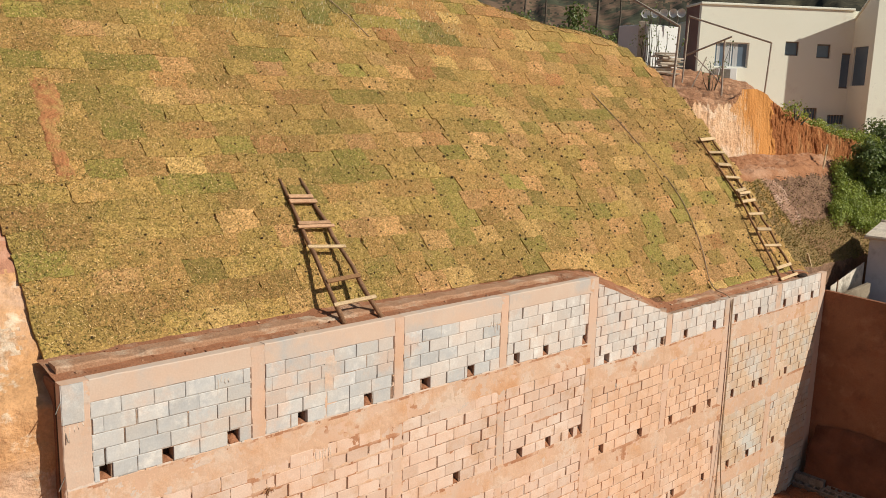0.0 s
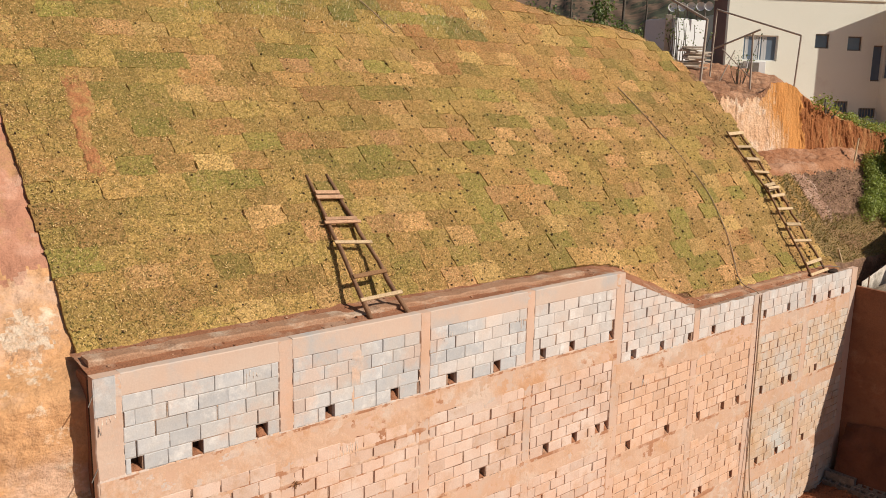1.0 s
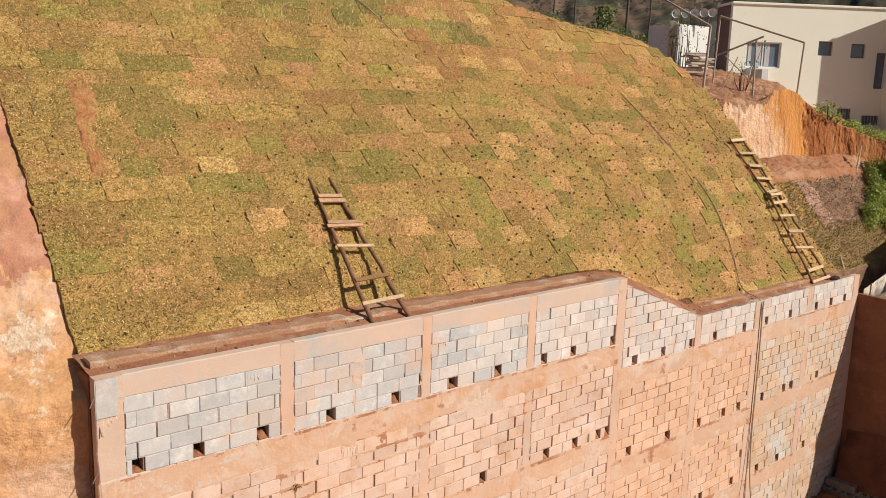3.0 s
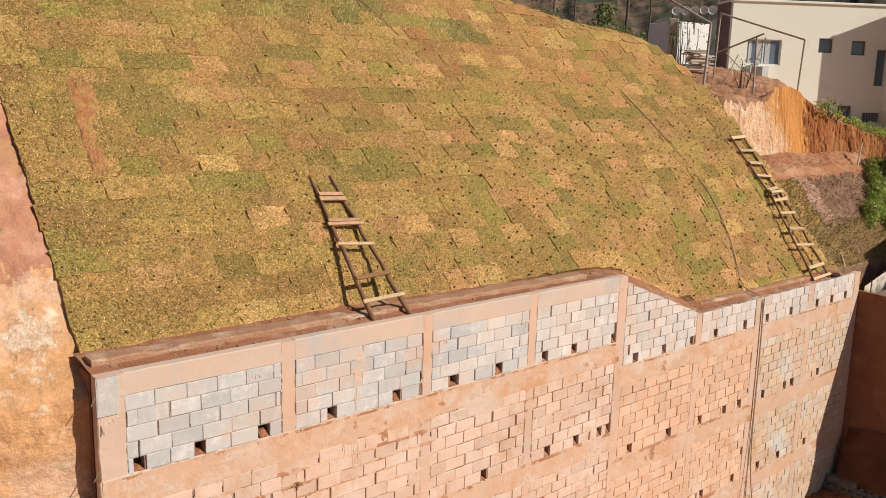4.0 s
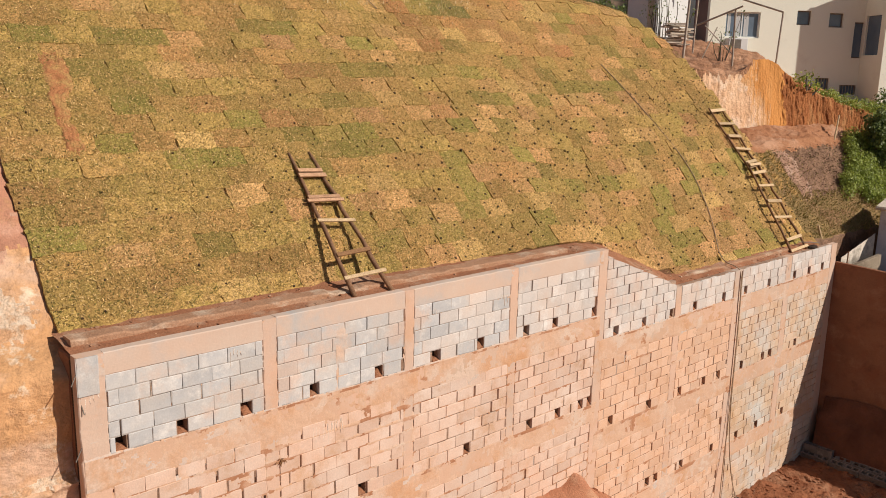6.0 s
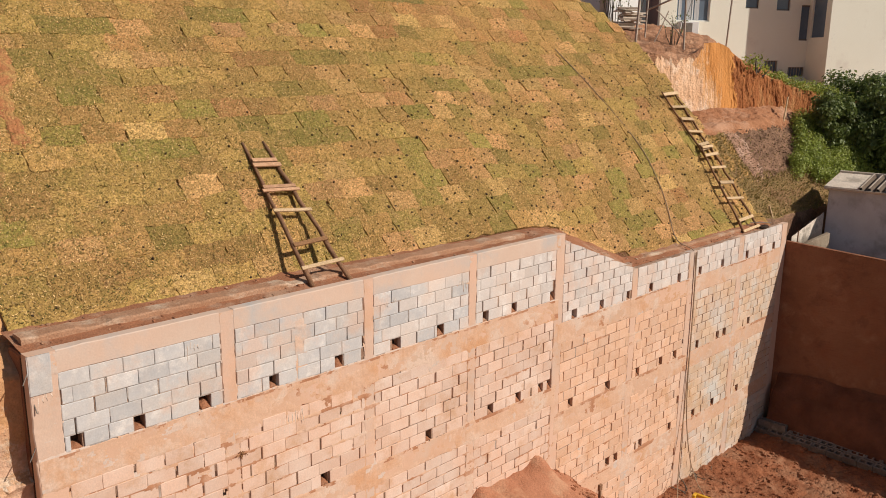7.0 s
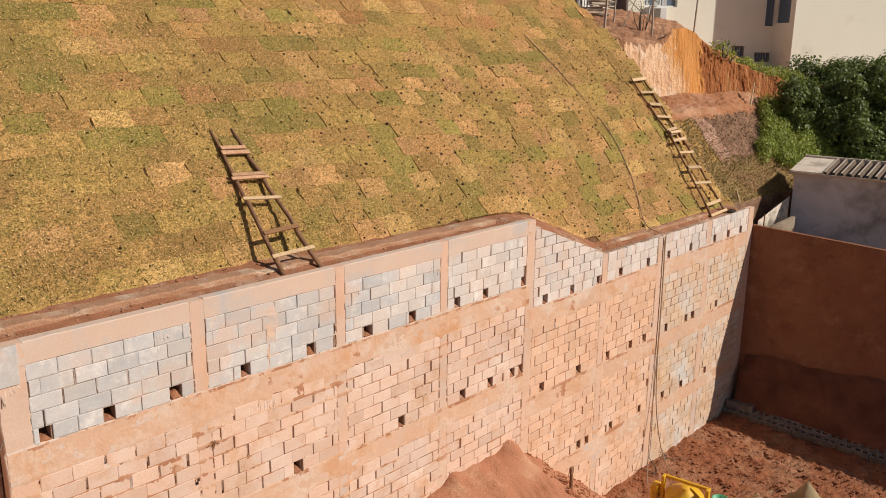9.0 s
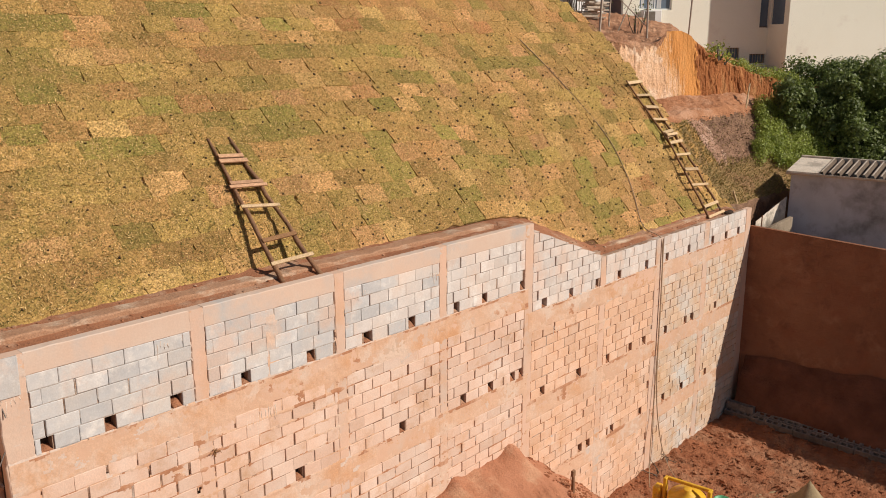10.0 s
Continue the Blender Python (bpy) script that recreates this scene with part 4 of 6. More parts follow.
for spot, top, n in ((2.92, -0.44, 11), (4.86, 0.92, 5), (1.5, 0.98, 4), (6.5, 0.9, 4), (10.2, -1.0, 5), (16.9, 0.0, 4), (-0.36, 0.82, 5)):
    for k in range(n):
        x, z, w, h = spot + 0.05 * (k - n / 2) + RQ.uniform(-0.012, 0.012), top - RQ.uniform(0, 0.06), RQ.uniform(0.006, 0.012), RQ.uniform(0.10, 0.42) * (1.0 if n > 6 else 0.5)
        b = len(dv)
        for j in range(7):
            f = j / 6
            xx, ww = x + 0.006 * math.sin(5 * f + k), w * (1 - 0.5 * f) * RQ.uniform(0.7, 1.3)
            dv += [(xx - ww, 0.002, z - h * f), (xx, -0.0115, z - h * f), (xx + ww, 0.002, z - h * f)]
        for j in range(6):
            q = b + 3 * j
            df += [(q, q + 3, q + 4, q + 1), (q + 1, q + 4, q + 5, q + 2)]
tagged(mesh_ob("mortar_runs", dv, df, surf("mortar_white", (0.74, 0.64, 0.55), (0.68, 0.56, 0.46), scale=6, bump=0.4), wall, "", True), kind="stuff")
# the raw edge at the wall's open end; its brown also holds that side's shade
part("end_pier", boxbm((-0.52, 0.201, BASE), (-0.3, 0.60, 1.24), 0.02), M_WALL2, wall, "brown end of the wall, its shade put into the colour")

# ---- clay bank beside the wall ----
def crumb(x, s):
    """Where the pale crumbly clay shows, near the head of the cut."""
    return math.exp(-((s - 1.03) / 0.07) ** 2 - ((x + 0.95) / 0.55) ** 2) + 0.55 * math.exp(-((s - 0.99) / 0.05) ** 2 - ((x + 1.9) / 0.5) ** 2)


def bank(x, s):
    """s from 0 at the lot floor to 1 at the foot of the upper slope, then on up the slope."""
    n1 = 0.10 * fbm(x * 0.9, s * 5) + 0.05 * fbm(x * 3, s * 16, 2.0) + 0.10 * crumb(x, s) * fbm(x * 7, s * 45, 6.0)
    if s <= 1:
        z = -6.3 + s * 7.6
        y = 0.28 + 0.05 * s + 0.7 * n1
        ridge = -0.35 + 0.12 * (x + 1.0) + 0.06 * fbm(x * 2, 4.0)
        if z < ridge:
            y -= 0.05 + 0.045 * abs(math.sin(x * 9 + 0.4 * z)) + 0.02 * fbm(x * 6, z * 2)
        y -= 0.07 * math.exp(-((z - ridge) / 0.06) ** 2)
        if z > 0.95:
            y += 0.66 * ((z - 0.95) / 0.35) ** 1.5
        return Vector((x, y, z))
    up = min(1, (s - 1) * 9)
    streak = 0.05 * fbm(x * 2.2 + 9 * s, s * 26 - 2.0 * x, 7.0) + 0.03 * fbm(x * 8, s * 60, 9.0)
    return hill(min(x, XL), (s - 1) * 10 + 0.45, -0.06 + (0.5 * n1 + 0.6 * streak) * up)[0] + Vector((x - min(x, XL), 0, 0))


def bank_kind(u, v):
    n = 0.4 * fbm(u * 3, v * 20, 1.0) + 0.5 * fbm(u * 11, v * 80, 2.0)
    if crumb(u, v) * (1.0 + 0.8 * n) > 0.80 + 0.9 * n:
        return 2
    z = -6.3 + v * 7.6
    if v < 1 and abs(z - (-0.31 + 0.12 * (u + 1.0))) < 0.05 + 0.05 * n:
        return 2
    if 1.10 < v < 1.9 and fbm(u * 2.2 + 9 * v, v * 26 - 2.0 * u, 7.0) + 0.4 * n > 0.50:
        return 3
    return 0 if v < 1.12 + 0.05 * fbm(u * 0.9, 3.0) + 0.05 * n else 1


grid("clay_bank", [-9 + 0.15 * i for i in range(40)] + [-3.0 + 0.035 * i for i in range(77)], [i / 80 for i in range(60)] + [0.75 + i / 240 for i in range(60)] + [1 + i / 150 for i in range(150)] + [2.0 + i / 40 for i in range(14)], bank, [M_BANK, M_BANKTOP, M_CRUMB, M_BANKPALE],
     idx=bank_kind, label="bare orange clay bank cut steeply beside the wall", category="clay bank")

# ---- brown wall across the lot's end ----
def w2(s, z):
    return Vector((WALL_END + W2X * s, -s, z))


bm = bmesh.new()
# beyond 3.57 m the top is unseen, raised and cut to shape the shadow
W2_TOPS = [(0.0, W2TOP), (3.57, W2TOP + W2Z * 3.57), (4.6, -1.7), (7.2, -0.9), (9.7, 0.22), (13.0, 1.06), (18.3, 2.0)]
ring = []
for s, zt in W2_TOPS:
    for dx, z in ((0, -6.4), (0, zt), (0.13, zt), (0.13, -6.4)):
        p = w2(s, z)
        ring.append(bm.verts.new((p.x + dx, p.y, p.z)))
for k in range(0, 4 * len(W2_TOPS) - 4, 4):
    for f in ((0, 1, 5, 4), (1, 2, 6, 5), (2, 3, 7, 6), (3, 0, 4, 7)):
        bm.faces.new([ring[i + k] for i in f])
bm.faces.new([ring[i] for i in (0, 3, 2, 1)])
bm.faces.new([ring[i] for i in range(len(ring) - 4, len(ring))])
bmesh.ops.recalc_face_normals(bm, faces=bm.faces)
east = tagged(part("wall_east", bm, M_WALL2, None), "brown earth-stained rendered wall in deep shade, with an added unseen stretch", "wall", "", "structure")
cv2, cf2 = [], []
rw = random.Random(61)
out = Vector((-1, -W2X, 0)).normalized()
run = Vector((W2X, -1, 0)).normalized()
for r_ in range(20):
    s_ = rw.uniform(0, 0.3)
    while s_ < 9.0:
        ln = rw.choice((0.39, 0.39, 0.39, 0.19))
        zt = W2TOP + W2Z * min(s_, 3.57) - 0.05 - 0.2 * r_
        if s_ + ln < 4.4 and rw.random() < (0.85 if r_ < 5 else 0.45):
            k = len(cv2)
            o = w2(s_, zt) + out * rw.uniform(0.002, 0.010)
            b_ = o + run * (ln - 0.012)
            cv2 += [o, b_, b_ - Vector((0, 0, 0.186)), o - Vector((0, 0, 0.186))]
            cv2 += [p_ - out * 0.012 for p_ in cv2[k:k + 4]]
            cf2 += [(k, k + 1, k + 2, k + 3), (k, k + 4, k + 5, k + 1), (k + 1, k + 5, k + 6, k + 2), (k + 2, k + 6, k + 7, k + 3), (k + 3, k + 7, k + 4, k)]
        s_ += ln
tagged(mesh_ob("render_courses", cv2, cf2, M_WALL2, east), kind="stuff")


def row_line(s):
    """Foot of the earth bank, where the loose blocks lie."""
    return Vector((18.95 - 0.02 * s, -0.2 - s, -5.97))


def footing(s, t):
    a, c = row_line(s) + Vector((0.16, 0, -0.1)), w2(s, -4.30 + 0.10 * fbm(s * 0.7, 1.0))
    k = t ** 0.55
    p = Vector((a.x + (c.x - a.x) * t, a.y, a.z + (c.z - a.z) * k))
    return p + Vector((-0.10 * fbm(s * 0.9, t * 3), 0, 0.06 * fbm(s * 1.7, t * 3, 2.0)))


grid("earth_footing", [0.12 * i for i in range(90)], [i / 16 for i in range(17)], footing, M_FOOT, label="dark red earth left standing at the wall's foot", category="earth bank")
# yard darkened too, against bounce light on the shaded facade
grid("yard", [0.21 + 0.5 * i for i in range(50)], [-6 + 0.5 * i for i in range(16)], lambda u, y: place((19.25 - 0.2 * y + u, y, -2.4 + 0.04 * fbm(u, y))), M_LOWBOUNCE,
     label="yard behind the brown wall, set dark to cut bounce light", category="ground")


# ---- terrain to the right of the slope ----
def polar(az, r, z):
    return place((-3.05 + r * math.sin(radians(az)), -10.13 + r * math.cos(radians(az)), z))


def side(x, v):
    if v < -0.75:
        # the raw drop behind the wall's end
        q = side(x, -0.75)
        return Vector((q.x, q.y + 0.04 * fbm(x * 2, v * 2, 6.0), q.z + (v + 0.75)))
    p, a = survey(XR, v, 0)
    y = p.y - 0.10 * max(0, x - XR - 1.5) ** 1.3
    foot = 4.0 - 0.36 * (x - 19.5)
    s = min(1.0, (y - 1.85) / max(0.4, foot - 1.85))
    top = 2.74 + (0.56 * s if s > 0 else 0.6 * s * max(0.4, foot - 1.85))
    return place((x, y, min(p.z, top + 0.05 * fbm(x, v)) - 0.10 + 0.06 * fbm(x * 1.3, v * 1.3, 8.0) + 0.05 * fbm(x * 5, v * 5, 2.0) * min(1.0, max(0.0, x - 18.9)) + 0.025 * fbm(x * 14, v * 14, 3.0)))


def side_kind(u, v):
    e = 0.25 * fbm(v * 1.5, u) + 0.12 * fbm(v * 9, u * 9)
    if v < -0.74:
        return 1
    if v > 2.2 + 0.1 * fbm(u * 2, 4.0) + 0.10 * fbm(u * 8, v * 8, 4.0):
        return 2
    if v < 0.62 + 0.30 * fbm(u * 0.8, 3.0) + 0.20 * fbm(u * 9, v * 9, 2.0):
        return 0
    if u < 19.55 + 0.22 * (2.0 - v) * 0.5 + 0.4 * e:
        return 3 if fbm(u * 4, v * 4, 12.0) + 0.3 * fbm(u * 13, v * 13) > 0.05 else 0
    return 4 if u < 20.1 + 0.9 * e + 0.12 * v else 1


grid("side_slope", [XR - 0.1 + 0.05 * i for i in range(200)], [-3.0 + 0.15 * i for i in range(15)] + [-0.75 + 0.04 * i for i in range(191)], side, [M_SCRUB, M_DARKSOIL, M_TERRACE, M_SODJ[0], M_STREAK],
     idx=side_kind, label="dark soil and scrub slope beside the turf", category="slope")


def cut_at(az, t):
    r = 26.0 + 0.42 * (az - 56.5)
    top = float(np.interp(az, (54, 56.5, 58.5, 59.7, 60.2, 61.1, 61.7, 62.2, 63.1, 64.7, 66.7, 68), (5.2, 5.1, 4.85, 5.0, 5.3, 5.3, 5.12, 4.78, 4.36, 3.95, 3.5, 3.1)))
    top += (0.10 * fbm(az * 1.6, 3.0) + 0.06 * fbm(az * 6.0, 5.0)) * min(1.0, max(0.25, az - 61.5))
    low = 2.1
    z = low + (top - low) * t
    r += 0.30 * (z - 3.0) / 2 + 0.06 * fbm(az * 1.0, z * 0.4) + 0.02 * fbm(az * 5.0, z * 0.8, 3.0)
    if az > 61.8:
        r += 0.04 * fbm(az * 2.6, z * 1.2) + 0.03 * fbm(az * 9.0, z * 5.0, 4.0)
    return r, z


def cut(az, t):
    return polar(az, *cut_at(az, t))


def cut_kind(u, v):
    e = 0.35 * fbm(u * 2, v * 2) + 0.45 * fbm(u * 9, v * 5) + 0.5 * fbm(u * 31, v * 9, 6.0)
    a = 61.0 - 1.3 * v * v
    if u < 60.2 and v > 0.95 + 0.06 * fbm(u * 2.2, 1.0) + 0.05 * fbm(u * 6, v * 3, 2.0):
        return 4
    if u < a - 0.3 + e:
        return 0
    if u < a + 0.3 + e:
        return 1
    return 2 if u < 62.05 + 0.3 * fbm(u, v * 3) + 0.2 * fbm(u * 9, v * 9) else 3


grid("clay_cut", [55 + 0.04 * i for i in range(316)], [i / 80 for i in range(81)], cut, [M_PINK, M_PEACH, M_ORANGE, M_RED, M_LITTER], idx=cut_kind,
     label="raw vertical earth cut in pale pink and orange clay", category="earth cut")


def upper(az, t):
    r0, ez = cut_at(az, 1.0)
    r = r0 + t
    flat = float(np.interp(az, (54, 59, 62, 64.7, 68), (5.2, 5.0, 4.85, 4.1, 3.2)))
    z = flat + (ez - flat) * math.exp(-1.3 * t) + (0.12 * fbm(az, t) * min(1, t) + 0.045 * fbm(az * 2.5, t * 2.0, 5.0) * min(1, 2 * t) + min(t, 8) * float(np.interp(az, (56, 58, 60.5, 62.5), (0.19, 0.17, 0.13, 0.02))))
    return polar(az, r, z)


grid("upper_terrace", [48 + 0.06 * i for i in range(500)], [0, 0.08, 0.16, 0.24, 0.32, 0.4, 0.5, 0.6, 0.7, 0.85, 1.0, 1.2, 1.4, 1.7, 2, 2.3, 2.6, 3, 3.5, 4, 4.5, 5.2, 6, 7, 8, 11, 15, 22, 40], upper, [M_LITTER, M_ORANGE, M_RED], idx=lambda u, v: 0 if u < 60.3 + 0.4 * fbm(u, v) or v > 1.6 + 0.5 * fbm(u * 2, v) else 1 if u < 61.6 else 2,
     label="reddish ground above the earth cut", category="ground")


# ---- far hillside ----
def far(az, t):
    r = 70 + 160 * t
    return polar(az, r, 2 + 62 * t ** 1.2 + 5 * fbm(az * 0.15, t * 2))


grid("backdrop", [20 + 0.15 * i for i in range(600)], [i / 160 for i in range(161)], far, [M_HILL, M_WOODS], idx=lambda u, v: 1 if u > 56.0 + 3 * fbm(u * 0.3, v * 6) + 1.5 * fbm(u * 4, v * 60) or fbm(u * 0.35, v * 9, 3.0) + 0.6 * fbm(u * 4, v * 70, 3.0) > 0.30 else 0, label="brown wooded hillside in the distance", category="hillside")


# ---- ladders ----
def ladder(feet, tops, rungs, label, r=0.035, wide=0.10, wood=None, over=0.07):
    """feet, tops: the two poles' ends; rungs: how far up each board sits, and its wood (0 pale, 1 brown, 2 reddish)."""
    ob = thing("ladder", feet[0], label, "ladder", "ladders on the slope")
    o = Vector(feet[0])
    for k in range(2):
        part("pole", rodbm(Vector(feet[k]) - o, Vector(tops[k]) - o, r * 1.1, r * 0.8, 9, 0.018, k + 3, 9), M_POLE, ob, smooth=True)
    up = ((Vector(tops[0]) + Vector(tops[1])) - (Vector(feet[0]) + Vector(feet[1]))).normalized()
    for i, (f, w) in enumerate(rungs):
        a, b = Vector(feet[0]).lerp(Vector(tops[0]), f), Vector(feet[1]).lerp(Vector(tops[1]), f)
        rg = random.Random(i * 7 + 1)
        a, b = a + up * (0.01 if w == 2 else rg.uniform(-0.03, 0.03)), b + up * (-0.015 if w == 2 else rg.uniform(-0.03, 0.03))
        d = (b - a).normalized()
        n = d.cross(up).normalized()
        if n.y > 0:
            n = -n
        c = (a + b) / 2 + n * (r + 0.014)
        m = Matrix((d, up, n)).transposed().to_4x4()
        hl = (b - a).length / 2 + over + rg.uniform(-0.03, 0.05)
        wd = wide * rg.uniform(0.38, 0.55)
        bm = boxbm((-hl, -wd, -0.013), (hl, wd, 0.013), 0.003)
        bm.transform(Matrix.Translation(c - o) @ m)
        part("rung", bm, (M_RUNG, M_RUNGD, M_RUNGR)[w], ob)
    return ob


def on(x, v, h):
    return tuple(hill(x, v, h)[0])


ladder([LA0, LA1], [on(*LA2), on(*LA3)], [(0.113, 0), (0.258, 1), (0.478, 0), (0.625, 2), (0.650, 2), (0.812, 2), (0.848, 2)],
       "homemade ladder of round poles and boards on the turf", r=0.037, wide=0.075, over=0.035)
ladder([LB0, LB1], [on(*LB2), on(*LB3)], [(0.02, 0), (0.13, 0), (0.36, 0), (0.54, 0), (0.72, 0), (0.87, 0), (0.97, 0)],
       "homemade ladder of poles and pale boards standing on the wall", r=0.032, wide=0.09, over=0.05)
ladder([on(*LC0), on(*LC1)], [on(*LC2), on(*LC3)], [(0.16, 0), (0.22, 0), (0.40, 0), (0.58, 0), (0.76, 0), (0.95, 0)],
       "homemade ladder lashed above another one on the turf", r=0.032, wide=0.095, over=0.05)

# ---- hose over the slope and down the wall ----
hose_top = [on(14.4, 5.4, 0.03), on(14.58, 4.68, 0.03), on(14.76, 3.78, 0.03), on(15.17, 2.01, 0.03), on(14.92, 0.86, 0.03), on(14.72, 0.23, 0.03), on(14.1, -0.70, 0.05), (14.46, 0.08, 0.19), (14.48, -0.045, 0.05)]
hose = thing("hose", (14.48, -0.04, 0.05), "thin dark hose running down the slope and over the wall", "hose")
o = hose.location
tube("hose_run", [Vector(p) - o for p in hose_top + [(14.52, -0.05, -1.3), (14.52, -0.05, -2.5), (14.49, -0.06, -3.4), (14.40, -0.08, -4.7), (14.12, -0.22, -5.85), (13.5, -0.6, -5.92)]], 0.012, M_HOSE, hose)
tube("hose_run", [Vector(p) - o for p in [(14.50, -0.04, 0.1), (14.55, -0.05, -1.5), (14.53, -0.05, -3.4), (14.66, -0.08, -4.7), (14.80, -0.30, -5.9), (14.3, -0.9, -5.92)]], 0.013, M_HOSE, hose)
cable = thing("cable", on(7.6, 7.9, 0.03), "thin dark cable lying on the upper turf", "cable")
tube("cable_run", [Vector(p) - cable.location for p in (on(6.6, 9.8, 0.04), on(7.2, 8.5, 0.04), on(7.65, 7.85, 0.04), on(7.97, 7.0, 0.03))], 0.012, M_HOSE, cable)


# ---- foliage ----
def leaves(name, blobs, n, size, mat, parent, seed, droop=0.3, hollow=0.55):
    """Many small bent leaves scattered through a crown of uneven clumps."""
    rng = np.random.default_rng(seed)
    vol = np.array([b[1] ** 2 for b in blobs])
    pick = rng.choice(len(blobs), n, p=vol / vol.sum())
    c = np.array([tuple(b[0]) for b in blobs])[pick]
    rad = np.array([b[1] for b in blobs])[pick]
    d = rng.normal(size=(n, 3))
    d /= np.linalg.norm(d, axis=1)[:, None]
    p = c + d * (rad * (hollow + (1 - hollow) * rng.random(n) ** 0.6) * (0.85 + 0.3 * rng.random(n)))[:, None]
    nrm = d + rng.normal(size=(n, 3)) * 0.7 + np.array([0, 0, 0.4])
    nrm /= np.linalg.norm(nrm, axis=1)[:, None]
    t = np.cross(nrm, rng.normal(size=(n, 3)))
    t /= np.linalg.norm(t, axis=1)[:, None]
    t[:, 2] -= droop
    b = np.cross(nrm, t)
    s = size * (0.6 + 0.8 * rng.random(n))[:, None]
    v = np.stack([p, p + t * s * 0.5 + b * s * 0.32 + nrm * s * 0.08, p + t * s, p + t * s * 0.5 - b * s * 0.32 + nrm * s * 0.08], 1).reshape(-1, 3)
    f = np.arange(4 * n).reshape(-1, 4)
    return mesh_ob(name, v.tolist(), f.tolist(), mat, parent)


def bush(loc, rx, rz, n, mat, label, seed, size=0.16, stems=5, crown="crown"):
    ob = thing("bush", loc, label, "bush")
    rng = random.Random(seed)
    blobs = []
    for i in range(64):
        a, f = rng.uniform(0, 6.28), math.sqrt(rng.random())
        z = rz * rng.uniform(0.05, 0.92) * (1 - 0.35 * f * f)
        blobs.append((Vector((rx * f * 0.9 * math.cos(a), rx * f * 0.9 * math.sin(a), z)), rx * rng.uniform(0.12, 0.34)))
    for i in range(stems):
        b = blobs[i][0]
        part("stem", rodbm((0.1 * b.x, 0.1 * b.y, -0.3), b, 0.05, 0.015, 6, 0.03, i, 4), M_BARK, ob, smooth=True)
    leaves(crown, blobs, n, size, mat, ob, seed)
    return ob


for az, r, z, rx, rz, n, mat, size, lab in BUSHES:
    bush(polar(az, r, z), rx, rz, n, mat, lab, int(az * 10), size)


# low leafy cover that creeps over the slope
rng_c = random.Random(44)
cover = thing("bush", side(24.0, 1.3), "low spreading bush with bright green leaves on the slope", "bush")
blobs = []
while len(blobs) < 230:
    u, v = rng_c.uniform(21.7, 26.4), rng_c.uniform(-0.1, 3.6)
    lo, hi = float(np.interp(u, (21.7, 22, 23, 24, 25, 26.4), (0.5, 0.35, 0.12, 0.0, -0.1, 0.2))), float(np.interp(u, (21.7, 22, 23, 23.6, 24.5, 26.4), (0.6, 0.9, 1.85, 2.6, 2.85, 2.9)))
    if lo < v < hi + 0.3 * fbm(u * 2, v * 2):
        p = side(u, v)
        blobs.append((p - cover.location + Vector((-0.04, -0.05, 0.10 + 0.12 * rng_c.random())), rng_c.uniform(0.14, 0.34)))
for i in range(0, 24):
    b = blobs[i * 9][0]
    part("stem", rodbm(b - Vector((0, 0, 0.4)), b + Vector((rng_c.uniform(-0.2, 0.2), 0, 0.15)), 0.02, 0.006, 5, 0.02, i, 4), M_BARK, cover)
leaves("crown", blobs, 52000, 0.062, M_LEAF, cover, 91, hollow=0.35)


def tree(loc, h, seed, r=0.12, crown=None, n=1500, lean=0.0):
    ob = thing("tree", loc, "tall thin tree with a bare trunk and sparse dark crown", "tree", "trees on the hilltop")
    rng = random.Random(seed)
    tip = Vector((lean, 0, h))
    part("trunk", rodbm((0, 0, -1.0), tip, r, r * 0.35, 8, 0.05, seed, 8), M_BARK, ob, smooth=True)
    blobs = []
    for i in range(9):
        f = rng.uniform(0.35, 0.98)
        a = rng.uniform(0, 6.28)
        ln = (1.1 - f) * h * 0.32 + 0.3
        b = tip * f + Vector((math.cos(a) * ln, math.sin(a) * ln, rng.uniform(-0.2, 0.35)))
        part("limb", rodbm(tip * f, b, r * 0.35, 0.015, 5, 0.03, i, 3), M_BARK, ob)
        blobs.append((b, 0.35 + 0.4 * rng.random()))
    if n:
        leaves("crown", blobs, n, 0.22, M_LEAFD, ob, seed)
    return ob


for az, r, z, h, n, lean in TREES:
    tree(polar(az, r, z), h, int(az * 7), 0.10 if n else 0.06, None, n, lean)

for az, r, z, rx, rz, n in ((43.6, 40, 9.3, 1.0, 0.9, 900), (45.2, 42, 9.4, 1.3, 1.1, 1100), (46.8, 43, 9.2, 0.9, 0.8, 800), (48.2, 44, 8.9, 1.3, 1.1, 1100), (49.8, 44, 8.5, 1.5, 1.3, 1500), (51.2, 45, 8.0, 1.2, 1.1, 1100), (52.2, 47, 7.4, 1.8, 1.9, 2200), (53.0, 50, 7.0, 1.6, 2.2, 1800)):
    bush(polar(az, r, z), rx, rz, n, M_LEAFD, "low dark scrub behind the crest of the slope", int(az * 10), 0.15)

# ---- house ----
HA, HB = Vector(H_A), Vector(H_B)
hd = (HB - HA).normalized()
hn = Vector((hd.y, -hd.x, 0))
if hn.y > 0:
    hn = -hn
H_LEN = (HB - HA).length
house = thing("house", (HA.x, HA.y, H_LOW), "cream rendered two-storey house with a flat roof", "house")
HM = Matrix((hd, -hn, Vector((0, 0, 1)))).transposed().to_4x4()
house.matrix_basis = Matrix.Translation((HA.x, HA.y, H_LOW)) @ HM
H_H = H_TOP - H_LOW


